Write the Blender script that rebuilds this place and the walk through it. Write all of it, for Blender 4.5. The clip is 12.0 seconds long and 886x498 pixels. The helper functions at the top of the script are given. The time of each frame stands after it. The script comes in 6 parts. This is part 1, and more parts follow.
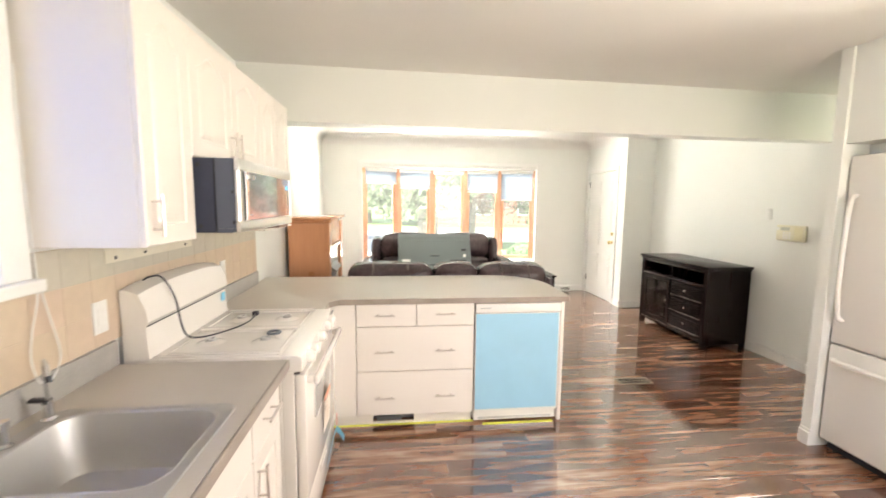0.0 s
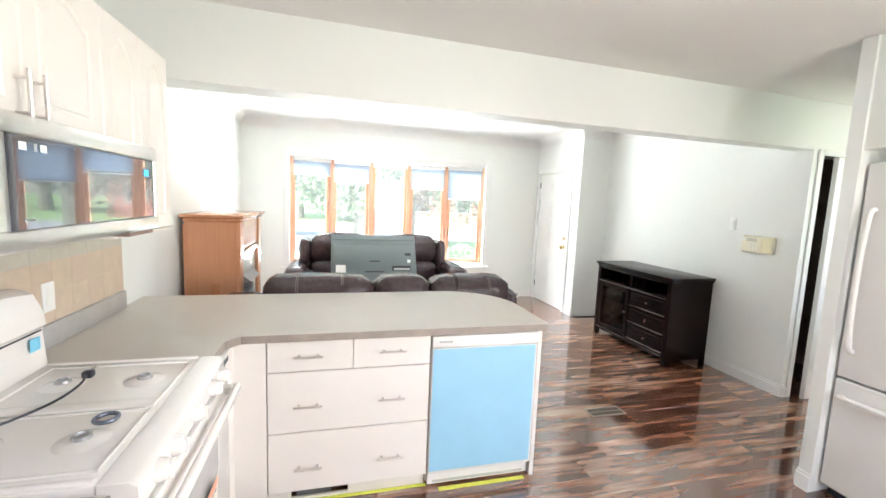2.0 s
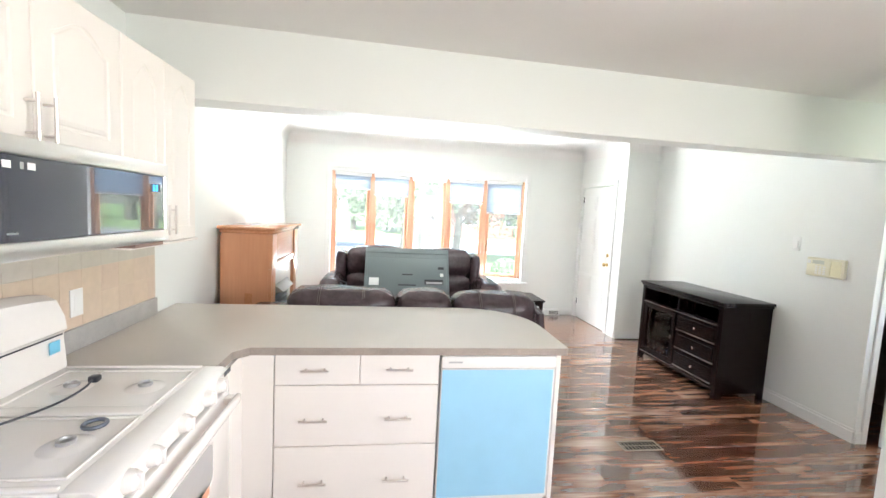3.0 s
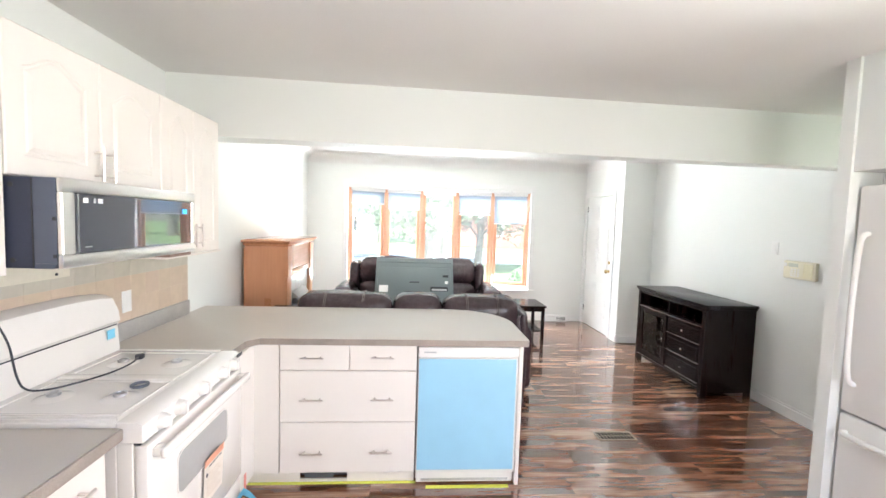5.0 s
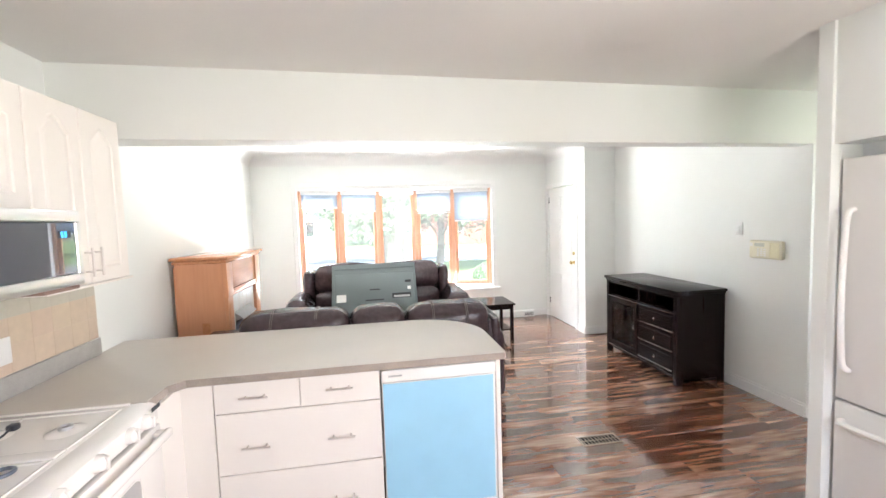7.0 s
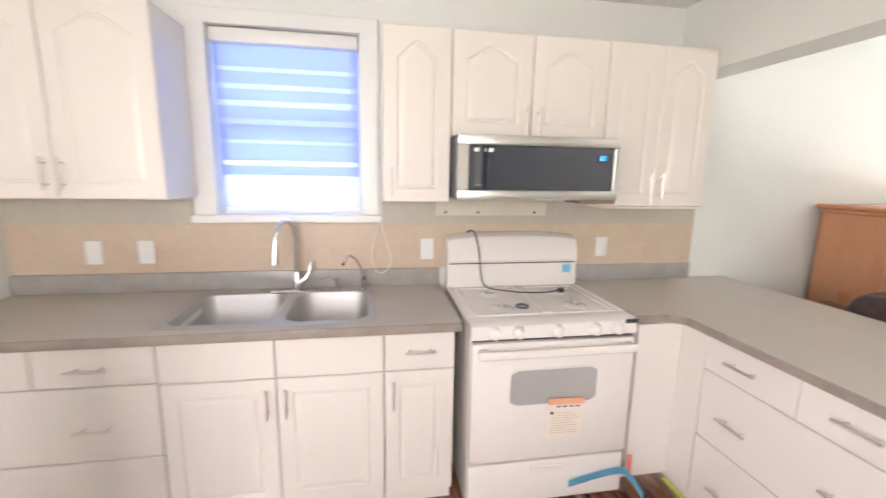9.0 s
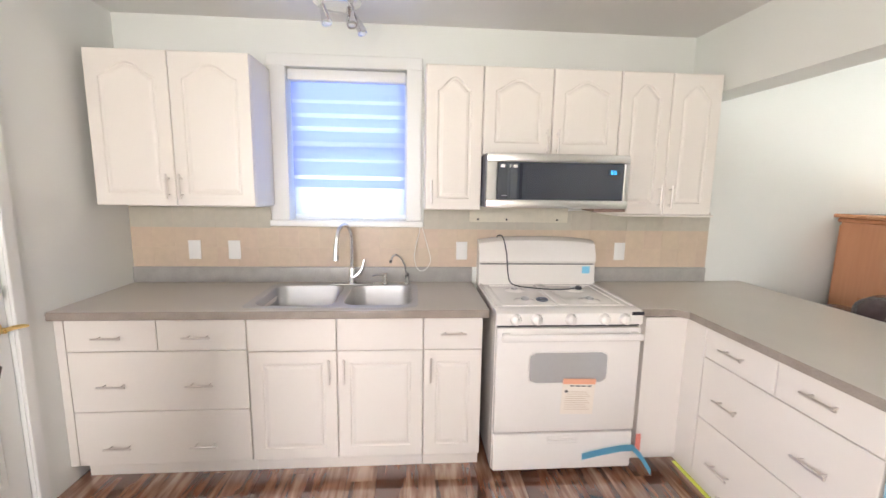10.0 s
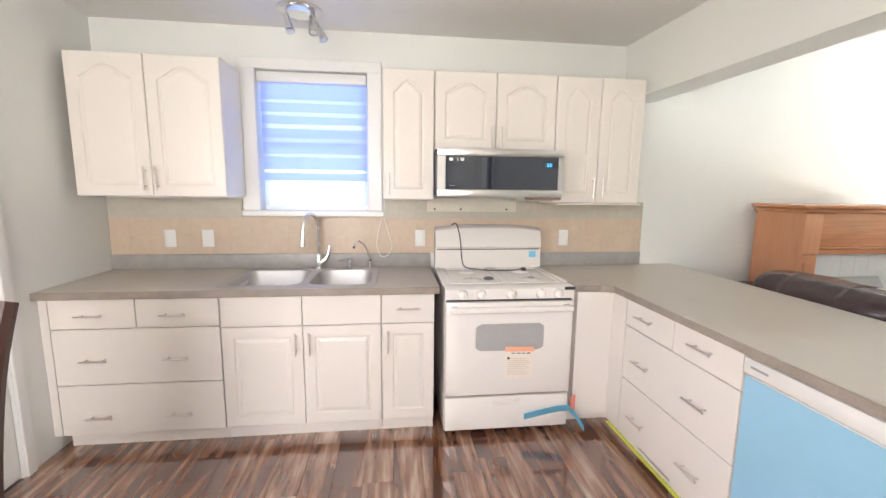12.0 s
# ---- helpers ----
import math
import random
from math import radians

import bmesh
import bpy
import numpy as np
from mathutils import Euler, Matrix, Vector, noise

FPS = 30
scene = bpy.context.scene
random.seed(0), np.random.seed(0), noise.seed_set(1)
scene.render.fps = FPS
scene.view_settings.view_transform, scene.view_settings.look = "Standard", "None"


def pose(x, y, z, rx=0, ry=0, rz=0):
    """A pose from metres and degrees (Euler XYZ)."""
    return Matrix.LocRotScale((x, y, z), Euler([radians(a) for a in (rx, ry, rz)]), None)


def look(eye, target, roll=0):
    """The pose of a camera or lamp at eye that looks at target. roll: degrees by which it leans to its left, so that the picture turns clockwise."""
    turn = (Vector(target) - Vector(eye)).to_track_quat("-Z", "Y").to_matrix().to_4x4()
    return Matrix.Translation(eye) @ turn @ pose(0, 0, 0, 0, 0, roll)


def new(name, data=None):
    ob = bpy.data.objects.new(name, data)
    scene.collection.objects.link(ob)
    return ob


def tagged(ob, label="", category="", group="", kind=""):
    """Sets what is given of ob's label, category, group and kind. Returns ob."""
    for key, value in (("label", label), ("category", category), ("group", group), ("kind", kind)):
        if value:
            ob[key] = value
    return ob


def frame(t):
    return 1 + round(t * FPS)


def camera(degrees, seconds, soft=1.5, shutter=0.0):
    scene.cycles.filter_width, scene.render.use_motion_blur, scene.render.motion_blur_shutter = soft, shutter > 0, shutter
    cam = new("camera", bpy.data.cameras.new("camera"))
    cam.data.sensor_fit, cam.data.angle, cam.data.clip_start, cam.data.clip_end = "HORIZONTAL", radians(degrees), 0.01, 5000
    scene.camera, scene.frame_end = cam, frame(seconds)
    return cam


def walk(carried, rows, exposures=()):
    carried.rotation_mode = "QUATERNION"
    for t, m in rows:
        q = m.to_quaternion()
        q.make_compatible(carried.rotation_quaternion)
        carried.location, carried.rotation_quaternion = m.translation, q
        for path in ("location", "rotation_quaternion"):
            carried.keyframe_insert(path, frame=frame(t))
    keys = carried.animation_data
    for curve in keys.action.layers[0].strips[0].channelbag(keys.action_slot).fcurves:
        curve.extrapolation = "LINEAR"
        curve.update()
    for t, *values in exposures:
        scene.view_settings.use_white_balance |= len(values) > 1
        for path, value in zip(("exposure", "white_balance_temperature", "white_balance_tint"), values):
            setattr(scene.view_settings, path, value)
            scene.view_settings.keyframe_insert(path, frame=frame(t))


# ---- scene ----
cam = camera(94.0, 12.0, shutter=0.3)
PATH = [
    (0, (1.080, 0.445, 1.533), (1.295, 2.422, 1.311), 0.6),
    (0.5, (1.139, 0.596, 1.535), (1.582, 2.544, 1.438), 0.5),
    (1, (1.18, 0.795, 1.526), (1.694, 2.719, 1.348), 2.2),
    (1.5, (1.135, 1.001, 1.555), (1.681, 2.913, 1.346), 2.1),
    (2, (1.096, 1.133, 1.551), (1.611, 3.052, 1.321), 2.4),
    (2.5, (1.136, 1.176, 1.567), (1.572, 3.119, 1.373), 2.2),
    (3, (1.296, 1.156, 1.571), (1.575, 3.129, 1.392), 2.9),
    (3.2, (1.353, 1.133, 1.576), (1.597, 3.108, 1.383), 3.3),
    (4.8, (1.532, 0.757, 1.604), (1.714, 2.745, 1.487), 1.4),
    (5, (1.553, 0.75, 1.593), (1.693, 2.741, 1.462), 1.8),
    (5.5, (1.556, 0.739, 1.594), (1.657, 2.732, 1.458), 1.9),
    (6, (1.495, 0.767, 1.599), (1.688, 2.75, 1.42), -0.3),
    (6.5, (1.509, 0.894, 1.604), (1.857, 2.859, 1.47), -2.6),
    (6.7, (1.546, 0.932, 1.62), (1.891, 2.898, 1.485), -2.2),
    (8.3, (1.833, 1.763, 1.474), (0.769, 3.423, 1.141), -0.7),
    (8.5, (1.946, 1.767, 1.46), (0.414, 3.006, 1.116), 0.2),
    (9, (2.26, 1.717, 1.513), (0.319, 2.052, 1.164), 1.0),
    (9.2, (2.303, 1.785, 1.519), (0.347, 1.924, 1.123), -0.2),
    (9.5, (2.477, 1.654, 1.514), (0.536, 1.865, 1.081), 1.6),
    (9.8, (2.557, 1.646, 1.486), (0.59, 1.832, 1.178), 1.0),
    (10, (2.624, 1.698, 1.511), (0.651, 1.847, 1.217), 0.9),
    (10.5, (2.802, 1.783, 1.487), (0.833, 1.944, 1.18), 1.1),
    (11, (2.895, 1.817, 1.474), (0.93, 2.009, 1.156), 0.7),
    (11.5, (2.906, 1.824, 1.464), (0.941, 2.035, 1.155), 0.7),
    (12, (2.906, 1.833, 1.457), (0.941, 2.067, 1.168), 0.7),
]
walk(cam, [(t, look(eye, target, roll)) for t, eye, target, roll in PATH], exposures=[
    (0.0, 2.16, 7250, 13), (0.5, 2.12, 6900, 11), (1.0, 2.24, 6500, 11), (2.0, 2.27, 6200, 11), (5.0, 2.23, 6150, 13), (6.5, 2.26, 6200, 14),
    (8.5, 1.88, 6600, 17), (9.0, 1.85, 6650, 17), (10.0, 1.84, 6550, 15), (12.0, 1.85, 6550, 15)])
# world, sun and large lights
SUN_ELEV, SUN_AZ = radians(52), radians(150)
world = bpy.data.worlds.new("world")
scene.world = world
world.use_nodes = True
_nt = world.node_tree
_sky = _nt.nodes.new("ShaderNodeTexSky")
_sky.sky_type = "NISHITA"
_sky.sun_disc = False
_sky.sun_elevation, _sky.sun_rotation = SUN_ELEV, SUN_AZ
_nt.links.new(_sky.outputs[0], _nt.nodes["Background"].inputs[0])
_nt.nodes["Background"].inputs[1].default_value = 0.15


def lamp(name, kind, m, energy, color, **more):
    data = bpy.data.lights.new(name, kind)
    data.energy, data.color = energy, color
    for k, v in more.items():
        if k == "size":
            data.size = v
        elif k == "size_y":
            data.shape, data.size_y = "RECTANGLE", v
        elif k == "angle":
            data.angle = v
    ob = new(name, data)
    ob.matrix_world = m
    return ob


_d = Vector((math.sin(SUN_AZ) * math.cos(SUN_ELEV), math.cos(SUN_AZ) * math.cos(SUN_ELEV), math.sin(SUN_ELEV)))
lamp("sun", "SUN", look(_d * 30, (0, 0, 0)), 5.0, (1.0, 0.95, 0.88), angle=radians(0.5))
# skylight that comes in at the bow window, at the window over the sink and at the dining window
lamp("sky_bow_window", "AREA", look((1.95, 8.75, 3.05), (1.95, 6.0, 0.9)), 375, (0.90, 0.96, 1.0), size=4.2, size_y=1.5)
lamp("driveway_bounce", "AREA", look((1.95, 8.9, 0.12), (1.95, 5.6, 2.1)), 200, (0.95, 1.0, 0.95), size=4.2, size_y=1.0)
lamp("sky_sink_window", "AREA", look((-0.5, 1.3, 1.75), (1.0, 1.3, 1.75)), 7.5, (0.42, 0.57, 1.0), size=0.8, size_y=1.0)
lamp("sky_dining_window", "AREA", look((2.95, -0.35, 1.6), (2.9, 2.0, 1.5)), 11, (1.0, 0.95, 0.92), size=1.3, size_y=1.3)
# fill light for the kitchen, from an added east window out of view
lamp("fill_east_window", "AREA", look((4.85, 0.9, 1.6), (1.0, 1.1, 1.4)), 29, (1.0, 0.95, 0.92), size=1.3, size_y=1.3)

# fill light that lifts the passage, through an added window out of view
lamp("fill_passage_window", "AREA", look((5.3, 2.3, 1.6), (5.25, 4.0, 1.4)), 2.5, (1.0, 0.97, 0.95), size=0.7, size_y=1.2)

# ---- materials ----
MATS = {}


def mat(name, color, rough=0.5, metal=0.0, bump=0.0, scale=40.0, vary=0.06, spec=0.5, coat=0.0, trans=0.0, stretch=(1, 1, 1), big=3.0, ior=None, sheen=0.0):
    """A surface with two scales of variation: fine grain (scale) and broad unevenness (big)."""
    if name in MATS:
        return MATS[name]
    m = bpy.data.materials.new(name)
    m.use_nodes = True
    nt = m.node_tree
    N, L = nt.nodes, nt.links
    b = N["Principled BSDF"]
    b.inputs["Roughness"].default_value = rough
    b.inputs["Metallic"].default_value = metal
    b.inputs["Specular IOR Level"].default_value = spec
    b.inputs["Coat Weight"].default_value = coat
    b.inputs["Coat Roughness"].default_value = 0.08
    b.inputs["Transmission Weight"].default_value = trans
    b.inputs["Sheen Weight"].default_value = sheen
    if ior:
        b.inputs["IOR"].default_value = ior
    tc = N.new("ShaderNodeTexCoord")
    mp = N.new("ShaderNodeMapping")
    mp.inputs["Scale"].default_value = stretch
    L.new(tc.outputs["Object"], mp.inputs[0])
    n1, n2 = N.new("ShaderNodeTexNoise"), N.new("ShaderNodeTexNoise")
    n1.inputs["Scale"].default_value, n1.inputs["Detail"].default_value = scale, 6
    n2.inputs["Scale"].default_value, n2.inputs["Detail"].default_value = big, 3
    L.new(mp.outputs[0], n1.inputs[0])
    L.new(mp.outputs[0], n2.inputs[0])
    add = N.new("ShaderNodeMath")
    add.operation = "ADD"
    L.new(n1.outputs[0], add.inputs[0])
    L.new(n2.outputs[0], add.inputs[1])
    mr = N.new("ShaderNodeMapRange")
    mr.inputs[1].default_value, mr.inputs[2].default_value = 0.6, 1.4
    mr.inputs[3].default_value, mr.inputs[4].default_value = 1 - vary, 1 + vary
    L.new(add.outputs[0], mr.inputs[0])
    hs = N.new("ShaderNodeHueSaturation")
    hs.inputs["Color"].default_value = (*color, 1)
    L.new(mr.outputs[0], hs.inputs["Value"])
    L.new(hs.outputs[0], b.inputs["Base Color"])
    rr = N.new("ShaderNodeMapRange")
    rr.inputs[1].default_value, rr.inputs[2].default_value = 0.3, 0.7
    rr.inputs[3].default_value, rr.inputs[4].default_value = rough * 0.96, min(1, rough * 1.04)
    L.new(n2.outputs[0], rr.inputs[0])
    L.new(rr.outputs[0], b.inputs["Roughness"])
    if bump:
        bp = N.new("ShaderNodeBump")
        bp.inputs["Strength"].default_value = 1.0
        bp.inputs["Distance"].default_value = bump
        L.new(n1.outputs[0], bp.inputs["Height"])
        L.new(bp.outputs[0], b.inputs["Normal"])
    MATS[name] = m
    return m


def ramp(N, stops):
    r = N.new("ShaderNodeValToRGB")
    e = r.color_ramp.elements
    while len(e) < len(stops):
        e.new(0.5)
    for i, (p, c) in enumerate(stops):
        e[i].position, e[i].color = p, (*c, 1)
    return r


def wood(name, stops, rough, axis=0, coat=0.0, random_pieces=False, grain=26.0, long=1.6, bump=0.0006, streak=0.5):
    """Wood with long grain on the given axis; pieces differ by Object Info's Random when asked."""
    m = bpy.data.materials.new(name)
    m.use_nodes = True
    nt = m.node_tree
    N, L = nt.nodes, nt.links
    b = N["Principled BSDF"]
    b.inputs["Roughness"].default_value = rough
    b.inputs["Coat Weight"].default_value = coat
    b.inputs["Coat Roughness"].default_value = 0.06
    tc = N.new("ShaderNodeTexCoord")
    vec = tc.outputs["Object"]
    if random_pieces:
        oi = N.new("ShaderNodeObjectInfo")
        cx = N.new("ShaderNodeCombineXYZ")
        mu = N.new("ShaderNodeMath")
        mu.operation = "MULTIPLY"
        mu.inputs[1].default_value = 91.0
        L.new(oi.outputs["Random"], mu.inputs[0])
        for i in range(3):
            L.new(mu.outputs[0], cx.inputs[i])
        va = N.new("ShaderNodeVectorMath")
        va.operation = "ADD"
        L.new(vec, va.inputs[0])
        L.new(cx.outputs[0], va.inputs[1])
        vec = va.outputs[0]
    mp = N.new("ShaderNodeMapping")
    s = [grain] * 3
    s[axis] = long
    mp.inputs["Scale"].default_value = s
    L.new(vec, mp.inputs[0])
    fine, broad = N.new("ShaderNodeTexNoise"), N.new("ShaderNodeTexNoise")
    fine.inputs["Scale"].default_value, fine.inputs["Detail"].default_value, fine.inputs["Distortion"].default_value = 2.2, 8, 0.2
    mp2 = N.new("ShaderNodeMapping")
    s2 = [grain * (0.42 if random_pieces else 0.26)] * 3
    s2[axis] = long * 0.9
    mp2.inputs["Scale"].default_value = s2
    L.new(vec, mp2.inputs[0])
    L.new(mp.outputs[0], fine.inputs[0])
    L.new(mp2.outputs[0], broad.inputs[0])
    broad.inputs["Scale"].default_value, broad.inputs["Detail"].default_value, broad.inputs["Distortion"].default_value = 1.6, 3, 0.25
    mix = N.new("ShaderNodeMix")
    mix.inputs[0].default_value = streak
    L.new(fine.outputs[0], mix.inputs[2])
    L.new(broad.outputs[0], mix.inputs[3])
    fac = mix.outputs[0]
    if random_pieces:
        sh = N.new("ShaderNodeMath")
        sh.operation = "MULTIPLY_ADD"
        sh.inputs[1].default_value = 0.13
        sh.inputs[2].default_value = -0.055
        L.new(oi.outputs["Random"], sh.inputs[0])
        ad = N.new("ShaderNodeMath")
        L.new(mix.outputs[0], ad.inputs[0])
        L.new(sh.outputs[0], ad.inputs[1])
        fac = ad.outputs[0]
    r = ramp(N, stops)
    L.new(fac, r.inputs[0])
    L.new(r.outputs[0], b.inputs["Base Color"])
    bp = N.new("ShaderNodeBump")
    bp.inputs["Distance"].default_value = bump
    L.new(fine.outputs[0], bp.inputs["Height"])
    L.new(bp.outputs[0], b.inputs["Normal"])
    MATS[name] = m
    return m


WALL = mat("wall_paint", (0.80, 0.81, 0.78), 0.55, bump=0.0006, scale=160, vary=0.015)
CEIL = mat("ceiling_paint", (0.80, 0.79, 0.77), 0.8, bump=0.0008, scale=120, vary=0.02)
TRIM = mat("trim_paint", (0.82, 0.82, 0.80), 0.3, bump=0.0003, scale=60, vary=0.015)
CAB = mat("thermofoil_white", (0.82, 0.77, 0.715), 0.3, scale=50, vary=0.01)
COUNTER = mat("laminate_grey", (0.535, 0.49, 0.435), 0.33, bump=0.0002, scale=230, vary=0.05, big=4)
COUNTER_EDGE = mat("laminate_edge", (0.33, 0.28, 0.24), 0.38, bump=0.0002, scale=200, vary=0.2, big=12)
STEEL = mat("sink_steel", (0.58, 0.57, 0.56), 0.52, 1.0, bump=0.0001, scale=300, vary=0.05)
STAINLESS = mat("stainless", (0.78, 0.76, 0.73), 0.3, 1.0, bump=0.0001, scale=60, vary=0.04, stretch=(1, 0.03, 1))
# the worktop's laminate with the upstand's shade put into its colour
COUNTER_SHADED = mat("laminate_grey_shaded", (0.37, 0.355, 0.335), 0.3, bump=0.0002, scale=230, vary=0.16, big=14)
CHROME = mat("chrome", (0.78, 0.78, 0.78), 0.18, 1.0, vary=0.02)
NICKEL = mat("brushed_nickel", (0.74, 0.69, 0.65), 0.34, 1.0, vary=0.03)
BRASS = mat("brass", (0.80, 0.60, 0.26), 0.22, 1.0, vary=0.05)
ENAMEL = mat("enamel_white", (0.83, 0.79, 0.745), 0.14, vary=0.015, coat=0.3)
APPL = mat("appliance_white", (0.80, 0.78, 0.75), 0.38, vary=0.01, big=0.5)
BLACKGLASS = mat("black_glass", (0.014, 0.018, 0.036), 0.015, vary=0.02, spec=1.0, coat=1.0)
OVENGLASS = mat("oven_glass", (0.42, 0.41, 0.40), 0.12, vary=0.03, coat=0.6)
BLACK = mat("black_plastic", (0.025, 0.027, 0.035), 0.4, bump=0.0002, scale=200, vary=0.1)
NAVY = mat("black_steel_case", (0.035, 0.042, 0.075), 0.42, 0.3, bump=0.0002, scale=200, vary=0.1)
DOORGREY = mat("slate_grey_case", (0.10, 0.115, 0.16), 0.4, 0.2, vary=0.05)
LEATHER = mat("brown_leather", (0.058, 0.036, 0.040), 0.25, bump=0.005, scale=24, vary=0.35, big=6)
STITCH = mat("stitch_thread", (0.13, 0.095, 0.09), 0.7, vary=0.1)
TVGREY = mat("grey_tv_shell", (0.16, 0.19, 0.195), 0.42, bump=0.0002, scale=300, vary=0.04)
TVDARK = mat("dark_tv_port", (0.03, 0.03, 0.035), 0.5, vary=0.1)
BLUEFILM = mat("blue_film", (0.33, 0.60, 0.78), 0.32, bump=0.0006, scale=9, vary=0.04)
BLUETAPE = mat("blue_tape", (0.22, 0.60, 0.80), 0.6, bump=0.0004, scale=90, vary=0.05)
YELLOW = mat("yellow_tape", (0.78, 0.82, 0.12), 0.6, vary=0.05)
PAPER = mat("label_paper", (0.82, 0.74, 0.65), 0.7, vary=0.04)
ORANGE = mat("orange_ink", (0.85, 0.42, 0.27), 0.6, vary=0.04)
WHITEPL = mat("white_plastic", (0.82, 0.82, 0.80), 0.35, vary=0.01)
CREAM = mat("cream_plastic", (0.78, 0.74, 0.57), 0.4, vary=0.03)
LCD = mat("lcd_grey", (0.58, 0.59, 0.50), 0.2, vary=0.03)
INK = mat("ink_dark", (0.05, 0.05, 0.06), 0.6, vary=0.05)
GROUT = mat("grout", (0.64, 0.54, 0.43), 0.8, bump=0.0005, scale=200, vary=0.08)
MARBLE = mat("white_surround_tile", (0.74, 0.74, 0.71), 0.2, vary=0.05, big=9)
GRATE = mat("grey_blue_metal", (0.16, 0.18, 0.22), 0.35, 0.7, vary=0.1)
SILVER = mat("silver_metal", (0.5, 0.5, 0.5), 0.35, 0.9, vary=0.1)
DARKROOM = mat("brown_room_wall", (0.30, 0.24, 0.20), 0.7, bump=0.001, scale=20, vary=0.2)
VENT = mat("register_bronze", (0.36, 0.30, 0.24), 0.45, 0.3, vary=0.1)
# near black, holds the shade inside vent slots as a colour
VENTDARK = mat("register_dark", (0.008, 0.007, 0.006), 0.9, spec=0.1, vary=0.1)
GRASS = mat("lawn", (0.22, 0.32, 0.12), 0.9, bump=0.02, scale=40, vary=0.3, big=0.6)
CONCRETE = mat("driveway_concrete", (0.75, 0.74, 0.71), 0.85, bump=0.002, scale=60, vary=0.1, big=0.8)
ASPHALT = mat("asphalt", (0.32, 0.32, 0.32), 0.9, bump=0.003, scale=90, vary=0.2)
BARK = mat("bark", (0.21, 0.19, 0.16), 0.9, bump=0.02, scale=14, vary=0.3)
LEAF = mat("leaf_green", (0.16, 0.205, 0.125), 0.6, vary=0.5, scale=3, big=1.0)
LEAFRED = mat("leaf_bronze", (0.22, 0.15, 0.10), 0.6, vary=0.5, scale=3, big=1.0)
BRICKRED = mat("red_siding", (0.34, 0.12, 0.09), 0.8, vary=0.15, scale=12)
ROOFM = mat("shingle_grey", (0.12, 0.12, 0.12), 0.9, vary=0.2)
OAK = wood("orange_oak", [(0.3, (0.58, 0.255, 0.125)), (0.5, (0.62, 0.285, 0.145)), (0.75, (0.67, 0.32, 0.17))], 0.3, axis=2, coat=0.25)
OAKH = wood("orange_oak_level", [(0.3, (0.50, 0.20, 0.085)), (0.5, (0.60, 0.26, 0.125)), (0.75, (0.68, 0.33, 0.17))], 0.25, axis=1, coat=0.3)
WINWOOD = wood("window_oak", [(0.3, (0.54, 0.26, 0.14)), (0.5, (0.64, 0.34, 0.21)), (0.75, (0.72, 0.42, 0.28))], 0.32, axis=2, coat=0.2)
ESPRESSO = wood("espresso_wood", [(0.3, (0.006, 0.003, 0.003)), (0.55, (0.010, 0.0045, 0.004)), (0.8, (0.020, 0.008, 0.007))], 0.22, axis=2)
ESPRESSO.node_tree.nodes["Principled BSDF"].inputs["Specular IOR Level"].default_value = 0.2
# glossy espresso, lightened so that ledges and beads show their glints
ESPRESSO_GLINT = mat("espresso_glint_edge", (0.05, 0.035, 0.032), 0.14, vary=0.1, coat=1.0)
CHAIRWOOD = wood("dark_chair_wood", [(0.3, (0.035, 0.014, 0.011)), (0.8, (0.085, 0.038, 0.030))], 0.35, axis=2)
PLANK = wood("laminate_plank", [(0.34, (0.060, 0.014, 0.007)), (0.43, (0.125, 0.038, 0.018)), (0.50, (0.21, 0.083, 0.043)), (0.58, (0.31, 0.165, 0.102)), (0.68, (0.48, 0.315, 0.22))],
             0.2, axis=0, coat=1.0, random_pieces=True, grain=22, long=1.5, bump=0.00006, streak=0.76)
PLANK.node_tree.nodes["Principled BSDF"].inputs["Coat IOR"].default_value = 2.4
PLANK.node_tree.nodes["Principled BSDF"].inputs["Coat Roughness"].default_value = 0.09
PLANK.node_tree.nodes["Principled BSDF"].inputs["Specular IOR Level"].default_value = 0.15


def tile_mat(name, color):
    m = mat(name, color, 0.3, bump=0.0002, scale=26, vary=0.07, big=5)
    N, L = m.node_tree.nodes, m.node_tree.links
    oi = N.new("ShaderNodeObjectInfo")
    mr = N.new("ShaderNodeMapRange")
    mr.inputs[3].default_value, mr.inputs[4].default_value = 0.492, 0.506
    hs = [n for n in N if n.bl_idname == "ShaderNodeHueSaturation"][0]
    mp = [n for n in N if n.bl_idname == "ShaderNodeMapping"][0]
    sc = N.new("ShaderNodeMath")
    sc.operation = "MULTIPLY"
    sc.inputs[1].default_value = 57.0
    L.new(oi.outputs["Random"], sc.inputs[0])
    L.new(sc.outputs[0], mp.inputs["Location"])
    L.new(oi.outputs["Random"], mr.inputs[0])
    L.new(mr.outputs[0], hs.inputs["Hue"])
    return m


TILE = tile_mat("glazed_tile", (0.61, 0.49, 0.375))
# top row, greyer than the two rows below
TILE_TOP = tile_mat("glazed_tile_top_row", (0.53, 0.50, 0.42))


